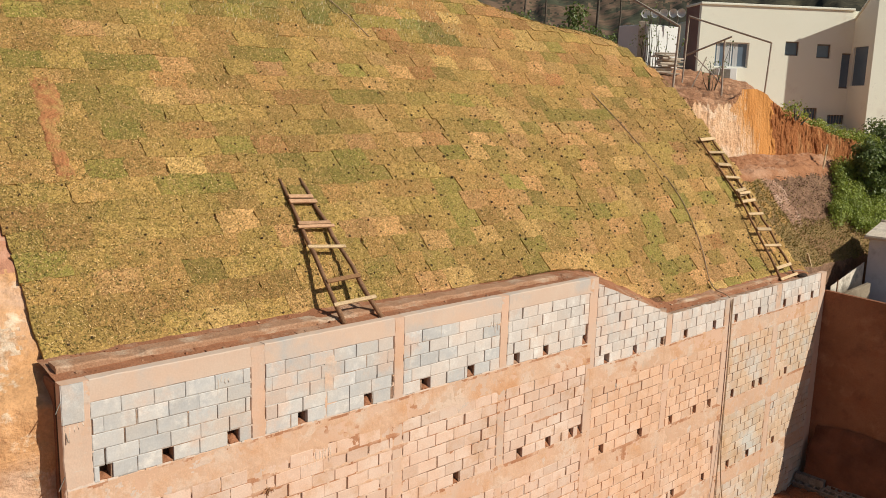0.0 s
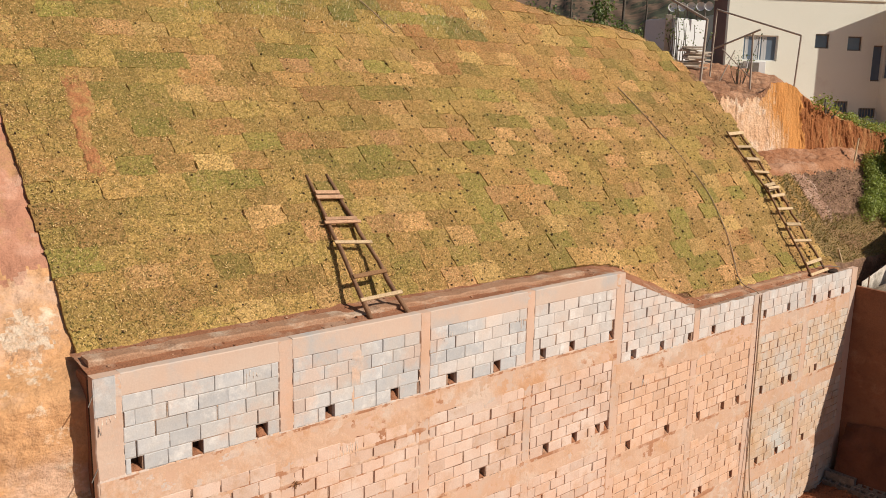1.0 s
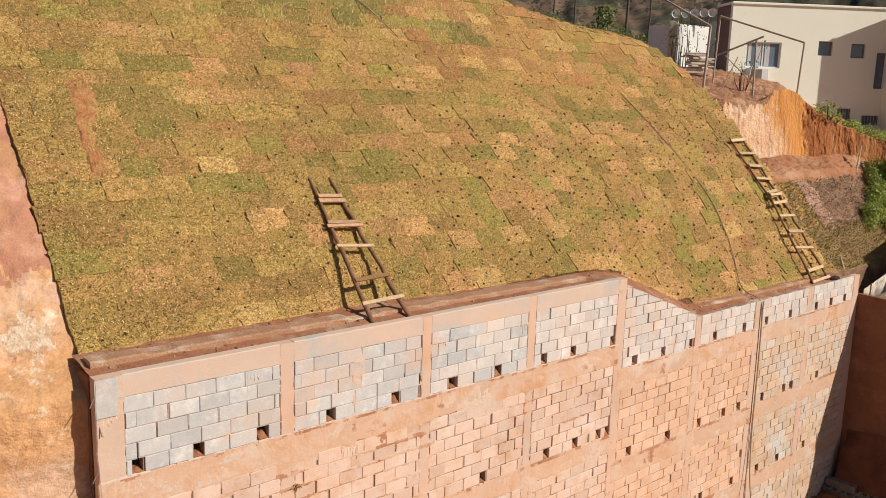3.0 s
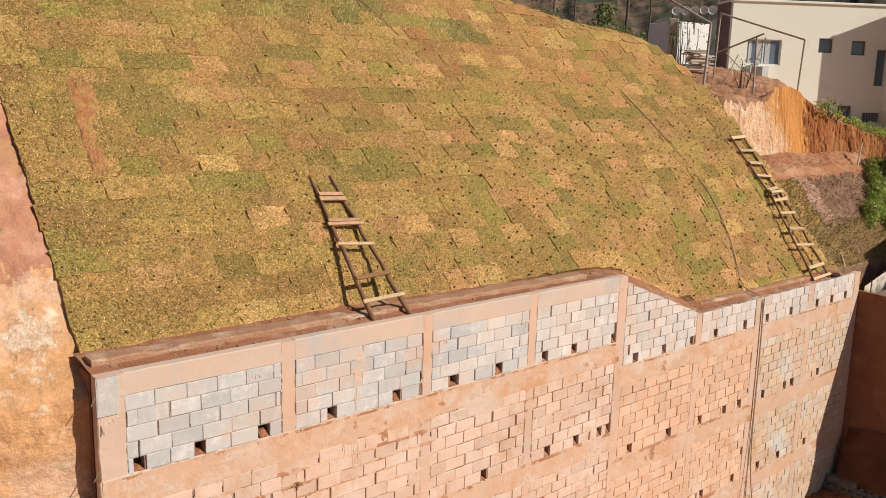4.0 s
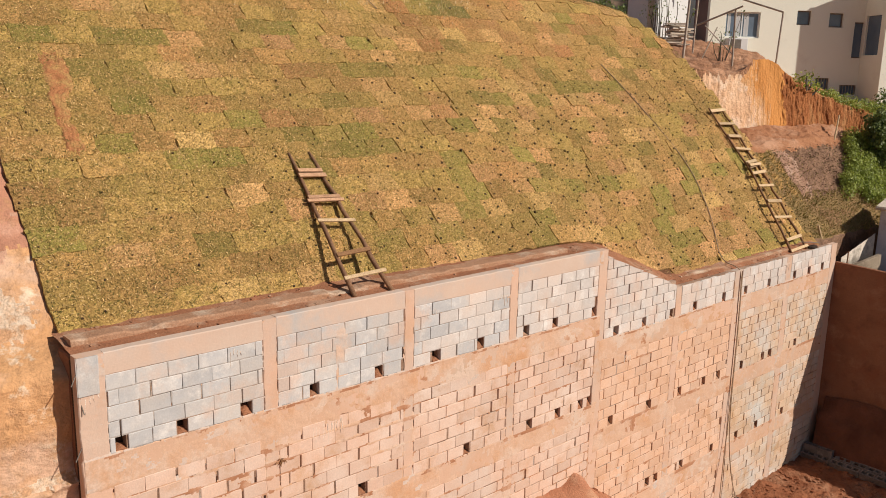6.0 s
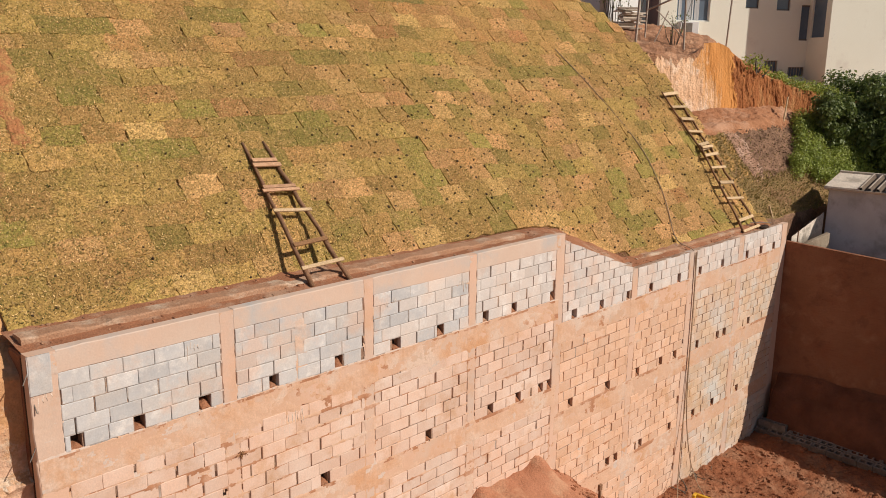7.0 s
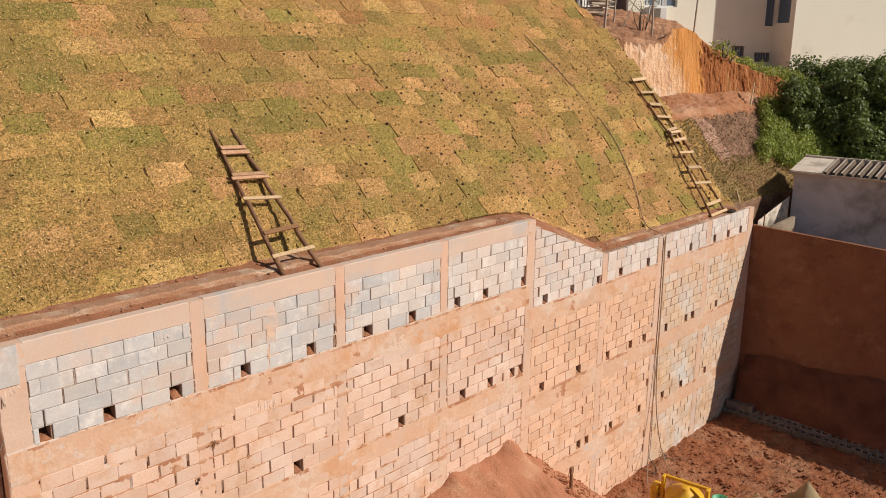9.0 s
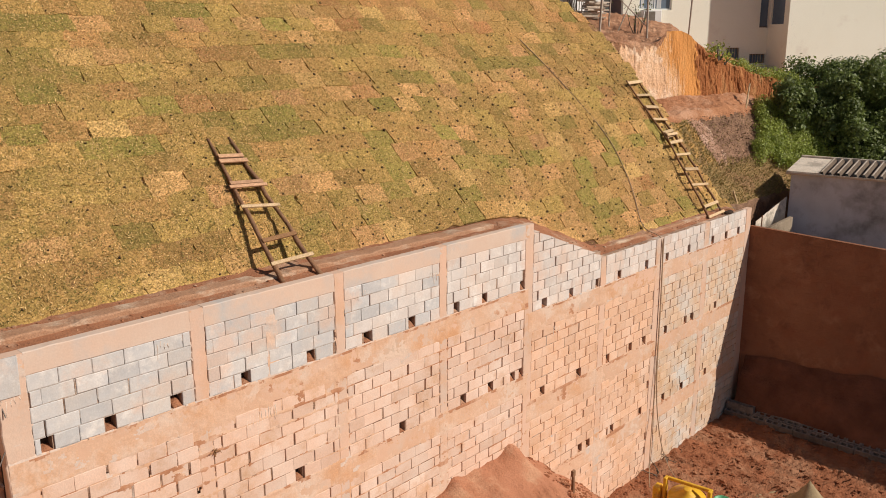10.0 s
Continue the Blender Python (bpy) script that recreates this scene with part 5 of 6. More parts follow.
def facade(name, x0, x1, y0, thick, h, holes, parent, mat):
    """A wall along x with rectangular openings that go through it."""
    bm = bmesh.new()
    xs = sorted({x0, x1, *[q for hh in holes for q in hh[:2]]})
    zs = sorted({0.0, h, *[q for hh in holes for q in hh[2:]]})
    for xa, xb in zip(xs, xs[1:]):
        for za, zb in zip(zs, zs[1:]):
            cx, cz = (xa + xb) / 2, (za + zb) / 2
            if not any(q[0] < cx < q[1] and q[2] < cz < q[3] for q in holes):
                box(bm, (xa, y0, za), (xb, y0 + thick, zb))
    bmesh.ops.remove_doubles(bm, verts=bm.verts, dist=0.0005)
    return part(name, bm, mat, parent)


def window(parent, x0, x1, z0, z1, y, panes=2, bars=0, frame_mat=None):
    fr = bmesh.new()
    w = 0.05
    box(fr, (x0, y, z0), (x1, y + 0.07, z0 + w))
    box(fr, (x0, y, z1 - w), (x1, y + 0.07, z1))
    for k in range(panes + 1):
        xc = x0 + (x1 - x0 - w) * k / panes
        box(fr, (xc, y + 0.002, z0 + w), (xc + w, y + 0.068, z1 - w))
    win = part("window", fr, frame_mat or M_METAL, parent, "window frame")
    for k in range(panes):
        xa = x0 + (x1 - x0) * k / panes
        part("pane", boxbm((xa + w * 0.6, y + 0.03, z0 + w * 0.6), (xa + (x1 - x0) / panes - w * 0.4, y + 0.04, z1 - w * 0.6)), M_GLASS, win, "dark glass pane")
    for k in range(bars):
        xc = x0 + (x1 - x0) * (k + 0.5) / bars
        part("bar", rodbm((xc, y - 0.03, z0 - 0.02), (xc, y - 0.03, z1 + 0.02), 0.012, None, 6), M_FRAME, win, "iron bar")
    return win


facade("wall", 0, H_LEN - WING_X - 0.001, 0, 0.2, H_H, [w[:4] for w in H_WINS], house, M_HOUSE)
# brown far darker than the cream walls, to paint in this side's shade
part("wall", boxbm((0, 0.2, 0), (0.2, 1.5, H_H)), M_SIDESHADE, house, "side wall in brown that includes its shade")
part("wall", boxbm((0.2, 1.3, 0), (3.0, 1.5, H_H)), M_HOUSE, house)
part("wall", boxbm((2.8, 1.5, 0), (3.0, 9, H_H)), M_HOUSE, house)
part("wall", boxbm((2.8, 9, 0), (H_LEN + 8, 9.2, H_H)), M_HOUSE, house)
part("roof", boxbm((-0.06, -0.06, H_H), (H_LEN - WING_X - 0.06, 1.5, H_H + 0.10), 0.02), M_HOUSE, house)
part("roof", boxbm((2.8, 1.502, H_H), (H_LEN - WING_X - 0.06, 9.2, H_H + 0.10), 0.02), M_HOUSE, house)
part("inner_floor", boxbm((0.2, 0.2, 0.0), (H_LEN - WING_X - 0.002, 1.3, 0.1)), M_HOUSE, house)
for x0, x1, z0, z1, panes, bars in H_WINS:
    window(house, x0, x1, z0, z1, 0.08, panes, bars, M_WHITE if panes == 2 else None)
x0, x1, z0, z1 = H_WINS[0][:4]
for k, (f0, f1) in enumerate(((0.08, 0.17), (0.33, 0.46), (0.56, 0.70))):
    part("curtain", boxbm((x0 + f0 * (x1 - x0), 0.098, z0 + 0.06), (x0 + f1 * (x1 - x0), 0.107, z1 - 0.06)), M_CURTAIN, house, "pale curtain at the window")
# wing that stands forward
WY, WX = WING_Y, H_LEN - WING_X
facade("wall", WX, WX + 12, WY, 0.2, WING_H, [(WX + 4.5, WX + 6, 5.0, 6.2)], house, M_HOUSE)
window(house, WX + 4.5, WX + 6, 5.0, 6.2, WY + 0.08)


def wing_top(y):
    """The wing's single-pitch roof falls from its front towards the back; unseen, pitched to set its shadow on the
    facade.
    """
    return WING_H - min(y - WY, 1.46 + 2.0) * 0.89


def wing_box(bm, x0, x1, y0, y1, z0, lift0=None, lift1=0.0):
    a, b = wing_top(y0), wing_top(y1)
    lo = (z0, z0) if lift0 is None else (a + lift0, b + lift0)
    v = [bm.verts.new(p) for p in ((x0, y0, lo[0]), (x1, y0, lo[0]), (x1, y1, lo[1]), (x0, y1, lo[1]), (x0, y0, a + lift1), (x1, y0, a + lift1), (x1, y1, b + lift1), (x0, y1, b + lift1))]
    for q in ((3, 2, 1, 0), (4, 5, 6, 7), (0, 1, 5, 4), (1, 2, 6, 5), (2, 3, 7, 6), (3, 0, 4, 7)):
        bm.faces.new([v[k] for k in q])


bm = bmesh.new()
box(bm, (WX, WY + 0.35, 0), (WX + 0.2, -0.15, H_H - 3.1))
wing_box(bm, WX, WX + 0.2, WY + 0.2, WY + 0.35, 0)
wing_box(bm, WX, WX + 0.2, WY + 0.35, -0.15, H_H - 1.5)
wing_box(bm, WX, WX + 0.2, -0.15, 2.0, 0)
part("wall", bm, M_HOUSE, house)
part("pane", boxbm((WX + 0.08, WY + 0.35, H_H - 3.1), (WX + 0.10, -0.15, H_H - 1.5)), M_GLASS, house, "dark glass pane")
bm = bmesh.new()
wing_box(bm, WX - 0.05, WX + 12, WY - 0.05, 2.0, 0, 0.004, 0.10)
part("roof", bm, M_HOUSE, house)
part("roof", boxbm((WX, 2.002, 0), (WX + 12, 9.2, wing_top(2.0)), 0.02), M_HOUSE, house)

# ---- steel frame and small things before the house ----
for pts, r in FRAMES:
    fr = thing("steel_frame", polar(*pts[0]), "rusty steel post and beam frame on the terrace", "steel frame", "steel frames")
    for a, b in zip(pts, pts[1:]):
        part("bar", rodbm(polar(*a) - fr.location, polar(*b) - fr.location, r, None, 8), M_FRAME, fr)

# ---- water tank house with dishes ----
bl = thing("outbuilding", polar(55.0, 32.6, 5.0), "small white building carrying round dishes", "outbuilding")
# left box is the building's shaded side, its shade painted as beige
for az0, az1, zt, rr, m_, sunward in ((53.35, 53.95, 8.35, 32.6, M_ROOF, False), (53.96, 56.0, 8.2, 32.5, M_WHITE, True)):
    a, far_end = polar(az0, rr, 5.0), polar(az1, rr, 5.0)
    ray, q = far_end - CAM_EYE, a - CAM_EYE
    d = Vector((1, -0.12, 0)).normalized() if sunward else Vector((far_end.x - a.x, far_end.y - a.y, 0)).normalized()
    length = (ray.y * q.x - ray.x * q.y) / (ray.x * d.y - ray.y * d.x)
    n = Vector((-d.y, d.x, 0))
    bm = bmesh.new()
    box(bm, (0, 0, -1), (length, 1.5 if sunward else 0.4, zt - 5.0), 0.02)
    bm.transform(Matrix.Translation(a - bl.location) @ Matrix((d, n, Vector((0, 0, 1)))).transposed().to_4x4())
    part("wall", bm, m_, bl)
for i, az in enumerate((54.25, 54.85, 55.4, 56.0, 56.5)):
    dish = thing("satellite_dish", polar(az, 32.9, 8.58 - 0.02 * i), "round white satellite dish on a short post", "satellite dish", "satellite dishes")
    bm = bmesh.new()
    rings = []
    for k in range(6):
        rr = 0.165 * k / 5
        rings.append([bm.verts.new((rr * math.cos(t), -0.25 * (1 - (k / 5) ** 2) * -0.4, rr * math.sin(t))) for t in [6.2832 * j / 20 for j in range(20)]] if k else [bm.verts.new((0, 0.1, 0))])
    for j in range(20):
        bm.faces.new((rings[0][0], rings[1][j], rings[1][(j + 1) % 20]))
        for k in range(1, 5):
            bm.faces.new((rings[k][j], rings[k + 1][j], rings[k + 1][(j + 1) % 20], rings[k][(j + 1) % 20]))
    bm.transform(Matrix.Rotation(radians(-55), 4, "Z"))
    part("dish", bm, M_WHITE, dish, smooth=True)
    part("post", rodbm((0, 0.15, 0), (0, 0.15, -0.5), 0.03), M_METAL, dish)

# ---- shed ----
SA, SB = Vector(S_A), Vector(S_B)
sd = (SB - SA).normalized()
sn = Vector((-sd.y, sd.x, 0))
if sn.x < 0:
    sn = -sn
shed = thing("shed", (SA.x, SA.y, S_LOW), "grey rendered shed with a corrugated roof behind the brown wall", "shed")
shed.matrix_basis = Matrix.Translation((SA.x, SA.y, S_LOW)) @ Matrix((sd, sn, Vector((0, 0, 1)))).transposed().to_4x4()
SH = S_TOP - S_LOW
SL, SDEEP = (SB - SA).length + 2.6, 1.3
part("wall", boxbm((0, 0, 0), (SL, 0.15, SH)), M_SHED, shed)
part("wall", boxbm((0, 0.151, 0), (0.15, SDEEP, SH)), M_SHED, shed)
part("wall", boxbm((0.151, SDEEP - 0.15, 0), (SL, SDEEP, SH + 0.14)), M_SHED, shed)
PITCH, R0 = 0.225, 0.80
cols = int((SL - R0) / PITCH * 12)
rv, rf = [], []
for y, z in ((-0.10, SH + 0.05), (SDEEP + 0.1, SH + 0.29)):
    for i in range(cols + 1):
        x = R0 + i * PITCH / 12
        rv.append((x, y, z + 0.05 * math.tanh(2.2 * math.sin(i * 6.2832 / 12))))
for i in range(cols):
    rf.append((i, i + 1, cols + 2 + i, cols + 1 + i))
# dark faces paint the ribs' shade on their flanks and in the valleys
roof = mesh_ob("roof", rv, rf, [M_ROOF, M_ROOFD], shed, "corrugated fibre cement roof with the shade of its ribs painted in", True, [0 if i % 12 < 4 else 1 for i in range(cols)])
bm = bmesh.new()
box(bm, (-0.12, -0.12, SH + 0.001), (R0 + 0.03, SDEEP + 0.1, SH + 0.05), 0.008)
for v in bm.verts:
    v.co.z += 0.165 * max(0.0, v.co.y + 0.12)
part("verge_slab", bm, M_VERGE, shed, "pale cement verge along the roof edge")
part("ridge_board", boxbm((-0.12, SDEEP + 0.1, SH + 0.02), (SL, SDEEP + 0.18, SH + 0.36), 0.01), M_VERGE, shed)
part("eave_board", boxbm((-0.12, -0.15, SH - 0.05), (SL, -0.121, SH + 0.02), 0.005), M_ROOF, shed)

# ---- leaning sheets beside the wall end ----
for i, (a, b, h0, h1) in enumerate(SHEETS):
    p, q = Vector(a), Vector(b)
    ob = thing("metal_sheet", p, "pale weathered sheet standing against the shed", "sheet", "leaning sheets")
    d = (q - p)
    n = int(d.length / 0.04)
    vs, fs = [], []
    for k in range(n + 1):
        c = d * (k / n)
        off = 0.006 * math.sin(k * 1.1)
        for zz in (-0.15, h0 + (h1 - h0) * k / n):
            vs.append((c.x, c.y + off, c.z + zz))
    for k in range(n):
        fs.append((2 * k, 2 * k + 2, 2 * k + 3, 2 * k + 1))
    sheet = mesh_ob("sheet", vs, fs, M_VERGE if i == 0 else M_ROOF, ob, "", True)
    so = sheet.modifiers.new("thickness", "SOLIDIFY")
    so.thickness = 0.012
    if i == 0:
        part("post", rodbm((0.28, -0.05, -0.2), (0.30, -0.05, 0.40), 0.025, 0.022), M_POLE, ob)

# ---- concrete mixer ----
mixer = thing("concrete_mixer", MIXER, "yellow concrete mixer with a tilted drum standing on the lot", "concrete mixer")
mixer.scale = (0.92, 0.92, 0.92)
prof = [(0.085, -0.50), (0.10, -0.49), (0.105, -0.43), (0.44, -0.27), (0.465, -0.24), (0.47, 0.05), (0.40, 0.22), (0.27, 0.44), (0.25, 0.47), (0.22, 0.45), (0.24, 0.42), (0.36, 0.20), (0.42, 0.05), (0.40, -0.2), (0.05, -0.40)]
bm = bmesh.new()
rings = [[bm.verts.new((r * math.cos(t), r * math.sin(t), z)) for t in [6.2832 * j / 28 for j in range(28)]] for r, z in prof]
for a, b in zip(rings, rings[1:]):
    for j in range(28):
        bm.faces.new((a[j], a[(j + 1) % 28], b[(j + 1) % 28], b[j]))
bm.faces.new(rings[0][::-1])
bm.faces.new(rings[-1])
DM = Matrix.Translation((0, 0, 0.55)) @ Matrix.Rotation(radians(-60), 4, "Z") @ Matrix.Rotation(radians(-170), 4, "X")
bm.transform(DM)
drum = part("drum", bm, M_YELLOW, mixer, "yellow steel drum", True)
bm = bmesh.new()
for j in range(28):
    t0, t1 = 6.2832 * j / 28, 6.2832 * (j + 1) / 28
    rod(bm, DM @ Vector((0.475 * math.cos(t0), 0.475 * math.sin(t0), 0.02)), DM @ Vector((0.475 * math.cos(t1), 0.475 * math.sin(t1), 0.02)), 0.022, None, 6)
part("gear_ring", bm, M_METAL, drum)
RM = Matrix.Rotation(radians(-84), 4, "Z")
for sgn in (-1, 1):
    bm = boxbm((sgn * 0.56 - 0.04, -0.07, 0.35), (sgn * 0.56 + 0.04, 0.07, 1.12), 0.01)
    bm.transform(RM)
    part("yoke_arm", bm, M_YELLOW, mixer)
    for e in (-0.45, 0.45):
        bm = rodbm((sgn * 0.56, 0, 0.5), (sgn * 0.5, e, 0.0), 0.025)
        bm.transform(RM)
        part("leg", bm, M_YELLOW, mixer)
bm = boxbm((-0.60, -0.06, 1.04), (0.60, 0.02, 1.12), 0.012)
bm.transform(RM @ Matrix.Translation((0, 0.10, 0)))
part("yoke_beam", bm, M_YELLOW, mixer)
for sgn in (-1, 1):
    bm = boxbm((sgn * 0.56 - 0.035, 0.0, 1.04), (sgn * 0.56 + 0.035, 0.10, 1.11), 0.01)
    bm.transform(RM)
    part("yoke_arm", bm, M_YELLOW, mixer)
bm = boxbm((-0.84, -0.14, 0.45), (-0.64, 0.14, 0.85), 0.03)
bm.transform(RM)
part("motor_box", bm, M_YELLOW, mixer, "dented yellow motor cover")

bucket = thing("bucket", (13.6, -2.40, -5.96), "green plastic bucket beside the mixer", "bucket")
bm = bmesh.new()
rings = [[bm.verts.new((r * math.cos(t), r * math.sin(t), z)) for t in [6.2832 * j / 20 for j in range(20)]] for r, z in ((0.13, 0), (0.19, 0.36), (0.2, 0.36), (0.2, 0.38), (0.18, 0.38), (0.125, 0.03))]
for a, b in zip(rings, rings[1:]):
    for j in range(20):
        bm.faces.new((a[j], a[(j + 1) % 20], b[(j + 1) % 20], b[j]))
bm.faces.new(rings[0][::-1])
bm.faces.new(rings[-1])
part("body", bm, M_GREEN, bucket, smooth=True)
tube("handle", [(0.2 * math.cos(t), 0.02, 0.36 - 0.18 * math.sin(t)) for t in [math.pi * k / 8 for k in range(9)]], 0.006, M_METAL, bucket)


def sand(x, y):
    d = math.hypot(x - SANDP[0], (y - SANDP[1]))
    return Vector((x, y, -6.03 + max(0, 0.9 - 1.2 * d + 0.06 * math.exp(-d * 4) + 0.12 * fbm(x * 2.5, y * 2.5, 3.0) * min(1.0, 2 * d)) + (0.04 * fbm(x * 4, y * 4) if d < 1.3 else -0.1)))


grid("sand_heap", [SANDP[0] - 1.5 + 0.06 * i for i in range(51)], [SANDP[1] - 1.5 + 0.06 * i for i in range(51)], sand, M_SAND,
     label="small heap of pale sand on the lot", category="sand heap", kind="object")

# ---- shovel stuck in the mound ----
p = mound_h(*SHOVEL)
sh = thing("spade", p, "dark wooden-handled spade stuck upright in the mound", "spade")
part("handle", rodbm((0, 0, -0.1), (0.02, 0.02, 0.42), 0.040, 0.032), M_POLE, sh)
part("grip", boxbm((-0.045, -0.02, 0.36), (0.055, 0.04, 0.50), 0.012), M_POLE, sh)

# ---- row of hollow foundation blocks ----
def hollow_block():
    bm = bmesh.new()
    L, W, H, w = 0.39, 0.19, 0.19, 0.042
    for lo, hi in (((0, 0, 0), (L, w, H)), ((0, W - w, 0), (L, W, H)), ((0, w, 0), (w, W - w, H)), ((L - w, w, 0), (L, W - w, H)), ((L / 2 - w / 2, w, 0), (L / 2 + w / 2, W - w, H))):
        box(bm, lo, hi)
    bmesh.ops.translate(bm, verts=bm.verts, vec=(-L / 2, -W / 2, 0))
    return bm


yaw2 = math.atan2(-1.0, -0.02)
first = None
for k in range(46):
    i, rowi = (k % 22, k // 22) if k < 44 else (k - 44, 2)
    p = row_line(0.05 + i * 0.405 + (0.1 if rowi == 1 else 0))
    lay = rowi == 2
    m = Matrix.Translation((p.x + 0.025 * fbm(i * 1.0, rowi * 3.0) + (0.21 if rowi == 1 else 0.1 if lay else 0), p.y, -5.97 + (0.2 if lay else 0.015 * rowi))) @ Matrix.Rotation(yaw2 + 0.02 * fbm(i * 2.0, 5) + 0.06 * lay, 4, "Z")
    if not lay:
        m = Matrix.Translation((0, 0, 0.05 * rowi)) @ m @ Matrix.Rotation(radians(16), 4, "X")
    if first is None:
        first = tagged(part("concrete_block", hollow_block(), M_BLKDK, None), "grey hollow concrete block laid in a row", "concrete block", "foundation blocks")
        first.matrix_basis = m
    else:
        copy_thing(first, m)

# ---- low concrete edge behind the brown wall ----
bm = boxbm((0, -0.07, -1.9), (1.12, 0.07, -0.60), 0.012)
for v in bm.verts:
    if v.co.z > -1.0:
        v.co.z += 0.31 * v.co.x
bm.transform(Matrix.Translation((19.85, -0.25, 0.04)) @ Matrix.Rotation(math.atan2(-0.46, 1.0), 4, "Z"))
tagged(part("low_wall", bm, M_LOWWALL, None), "low pale concrete edge behind the brown wall", "low wall", "", "structure")

# ---- small things ----
def stake(name, a, b, r, mat, label, cat):
    ob = thing(name, a, label, cat)
    part("shaft", rodbm((0, 0, 0), Vector(b) - Vector(a), r, r * 0.8, 6, 0.006, 3, 4), mat, ob)
    return ob


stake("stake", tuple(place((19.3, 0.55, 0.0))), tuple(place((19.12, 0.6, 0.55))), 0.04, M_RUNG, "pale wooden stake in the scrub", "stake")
stake("plank", tuple(polar(65.0, 28.6, 2.7)), tuple(polar(65.25, 29.2, 3.45)), 0.032, M_RUNG, "pale plank leaning on the red earth cut", "plank")
for i, (x, z, dx) in enumerate(((-0.52, 1.12, -0.10), (-0.52, 0.75, 0.10), (-0.52, 0.2, -0.12), (-0.52, -0.5, 0.08), (-0.52, -1.1, -0.12), (-0.52, -1.8, 0.12))):
    ob = thing("rebar_stub", (x + 0.03, 0.02, z), "bent rusty steel stub at the wall end", "rebar", "steel stubs")
    part("bar", rodbm((0, 0, 0), (dx * 0.6 - 0.04, -0.06, -0.16), 0.007, None, 5), M_METAL, ob)
bag = thing("plastic_bag", (18.45, 0.12, 0.13), "crumpled dark plastic bag on the wall top", "bag")
bm = bmesh.new()
bmesh.ops.create_icosphere(bm, subdivisions=3, radius=1)
for v in bm.verts:
    k = 1 + 0.25 * fbm(v.co.x * 2, v.co.y * 2, v.co.z * 2)
    v.co = Vector((v.co.x * 0.2 * k, v.co.y * 0.10 * k, max(0, v.co.z + 0.3) * 0.06 * k))
part("bag", bm, M_DARK, bag, smooth=True)
stake("bar", (17.95, 0.3, 0.32), (19.1, 0.22, 0.17), 0.012, M_METAL, "thin rusty steel bar lying at the wall end", "bar")
ac = thing("air_conditioner", (0, 0, 0), "white wall-mounted air conditioner under the window", "air conditioner")
ac.matrix_basis = house.matrix_basis @ Matrix.Translation((0.75, -0.02, 2.62))
part("casing", boxbm((0, -0.34, 0), (0.85, 0.0, 0.5), 0.02), M_WHITE, ac)
part("grille", boxbm((0.1, -0.355, 0.06), (0.55, -0.342, 0.44), 0.005), M_METAL, ac, "grey fan grille")
stack = thing("timber_stack", polar(55.2, 31.2, upper(55.2, 31.2 - cut_at(55.2, 1.0)[0]).z - 0.04), "pile of grey weathered planks on the terrace", "timber stack")
rs = random.Random(5)
for i in range(24):
    bm = boxbm((-0.42, -0.12, 0), (0.42 + rs.uniform(-0.2, 0.2), 0.12, 0.05), 0.004)
    bm.transform(Matrix.Translation((rs.uniform(-0.15, 0.15), rs.uniform(-0.2, 0.2), 0.055 * i)) @ Matrix.Rotation(radians(-32 + rs.uniform(-16, 16)), 4, "Z"))
    part("plank", bm, M_ROOF, stack)
# thin straggling shrub before the window
sp = polar(58.2, 29.5, 5.1)
shrub = thing("shrub", sp, "thin straggling shrub with few leaves", "shrub")
blobs = []
for i in range(9):
    a = rs.uniform(0, 6.28)
    tip = Vector((math.cos(a) * rs.uniform(0.2, 0.8), math.sin(a) * rs.uniform(0.2, 0.8), rs.uniform(0.7, 1.9)))
    part("stem", rodbm((0, 0, -0.1), tip, 0.022, 0.006, 5, 0.05, i, 5), M_BARK, shrub)
    blobs.append((tip, 0.22))
leaves("crown", blobs, 120, 0.06, M_LEAFD, shrub, 77)
# clods of loose earth on the lot
rc = random.Random(21)
CLOD = []
for s in range(4):
    bm = bmesh.new()
    bmesh.ops.create_icosphere(bm, subdivisions=1, radius=1)
    for v in bm.verts:
        v.co *= 1 + 0.35 * rc.uniform(-1, 1)
    CLOD.append([tuple(v.co) for v in bm.verts])
    cf = [tuple(v.index for v in f.verts) for f in bm.faces]
    bm.free()
cv, cfs = [], []
for i in range(5200):
    x, y = rc.uniform(8.9, 19), rc.uniform(-6, -0.05)
    z = max(lot(x, y).z, mound_h(x, y).z)
    r = 0.014 + 0.06 * rc.random() ** 3.5
    k = len(cv)
    cv += [(x + r * p[0], y + r * p[1], z + 0.6 * r * p[2]) for p in CLOD[i % 4]]
    cfs += [tuple(k + q for q in f) for f in cf]
lv, lf, li = [], [], []
for i in range(900):
    x, s = rc.uniform(-0.3, 18.3), rc.uniform(0.02, 0.97)
    p = ledge_fn(x, s)
    r = 0.008 + 0.026 * rc.random() ** 3
    k = len(lv)
    lv += [(p.x + r * q[0], p.y + r * q[1], p.z + 0.6 * r * q[2]) for q in CLOD[i % 4]]
    lf += [tuple(k + q for q in f) for f in cf]
    li += [0 if rc.random() < 0.7 else 1] * len(cf)
bv2, bf2 = [], []
for i in range(2600):
    u, v = rc.uniform(19.6, 23.5), rc.uniform(0.5, 2.3)
    p = side(u, v)
    r = 0.008 + 0.028 * rc.random() ** 3
    k = len(bv2)
    bv2 += [(p.x + r * q[0], p.y + r * q[1], p.z + 0.5 * r * q[2] - 0.2 * r) for q in CLOD[i % 4]]
    bf2 += [tuple(k + q for q in f) for f in cf]
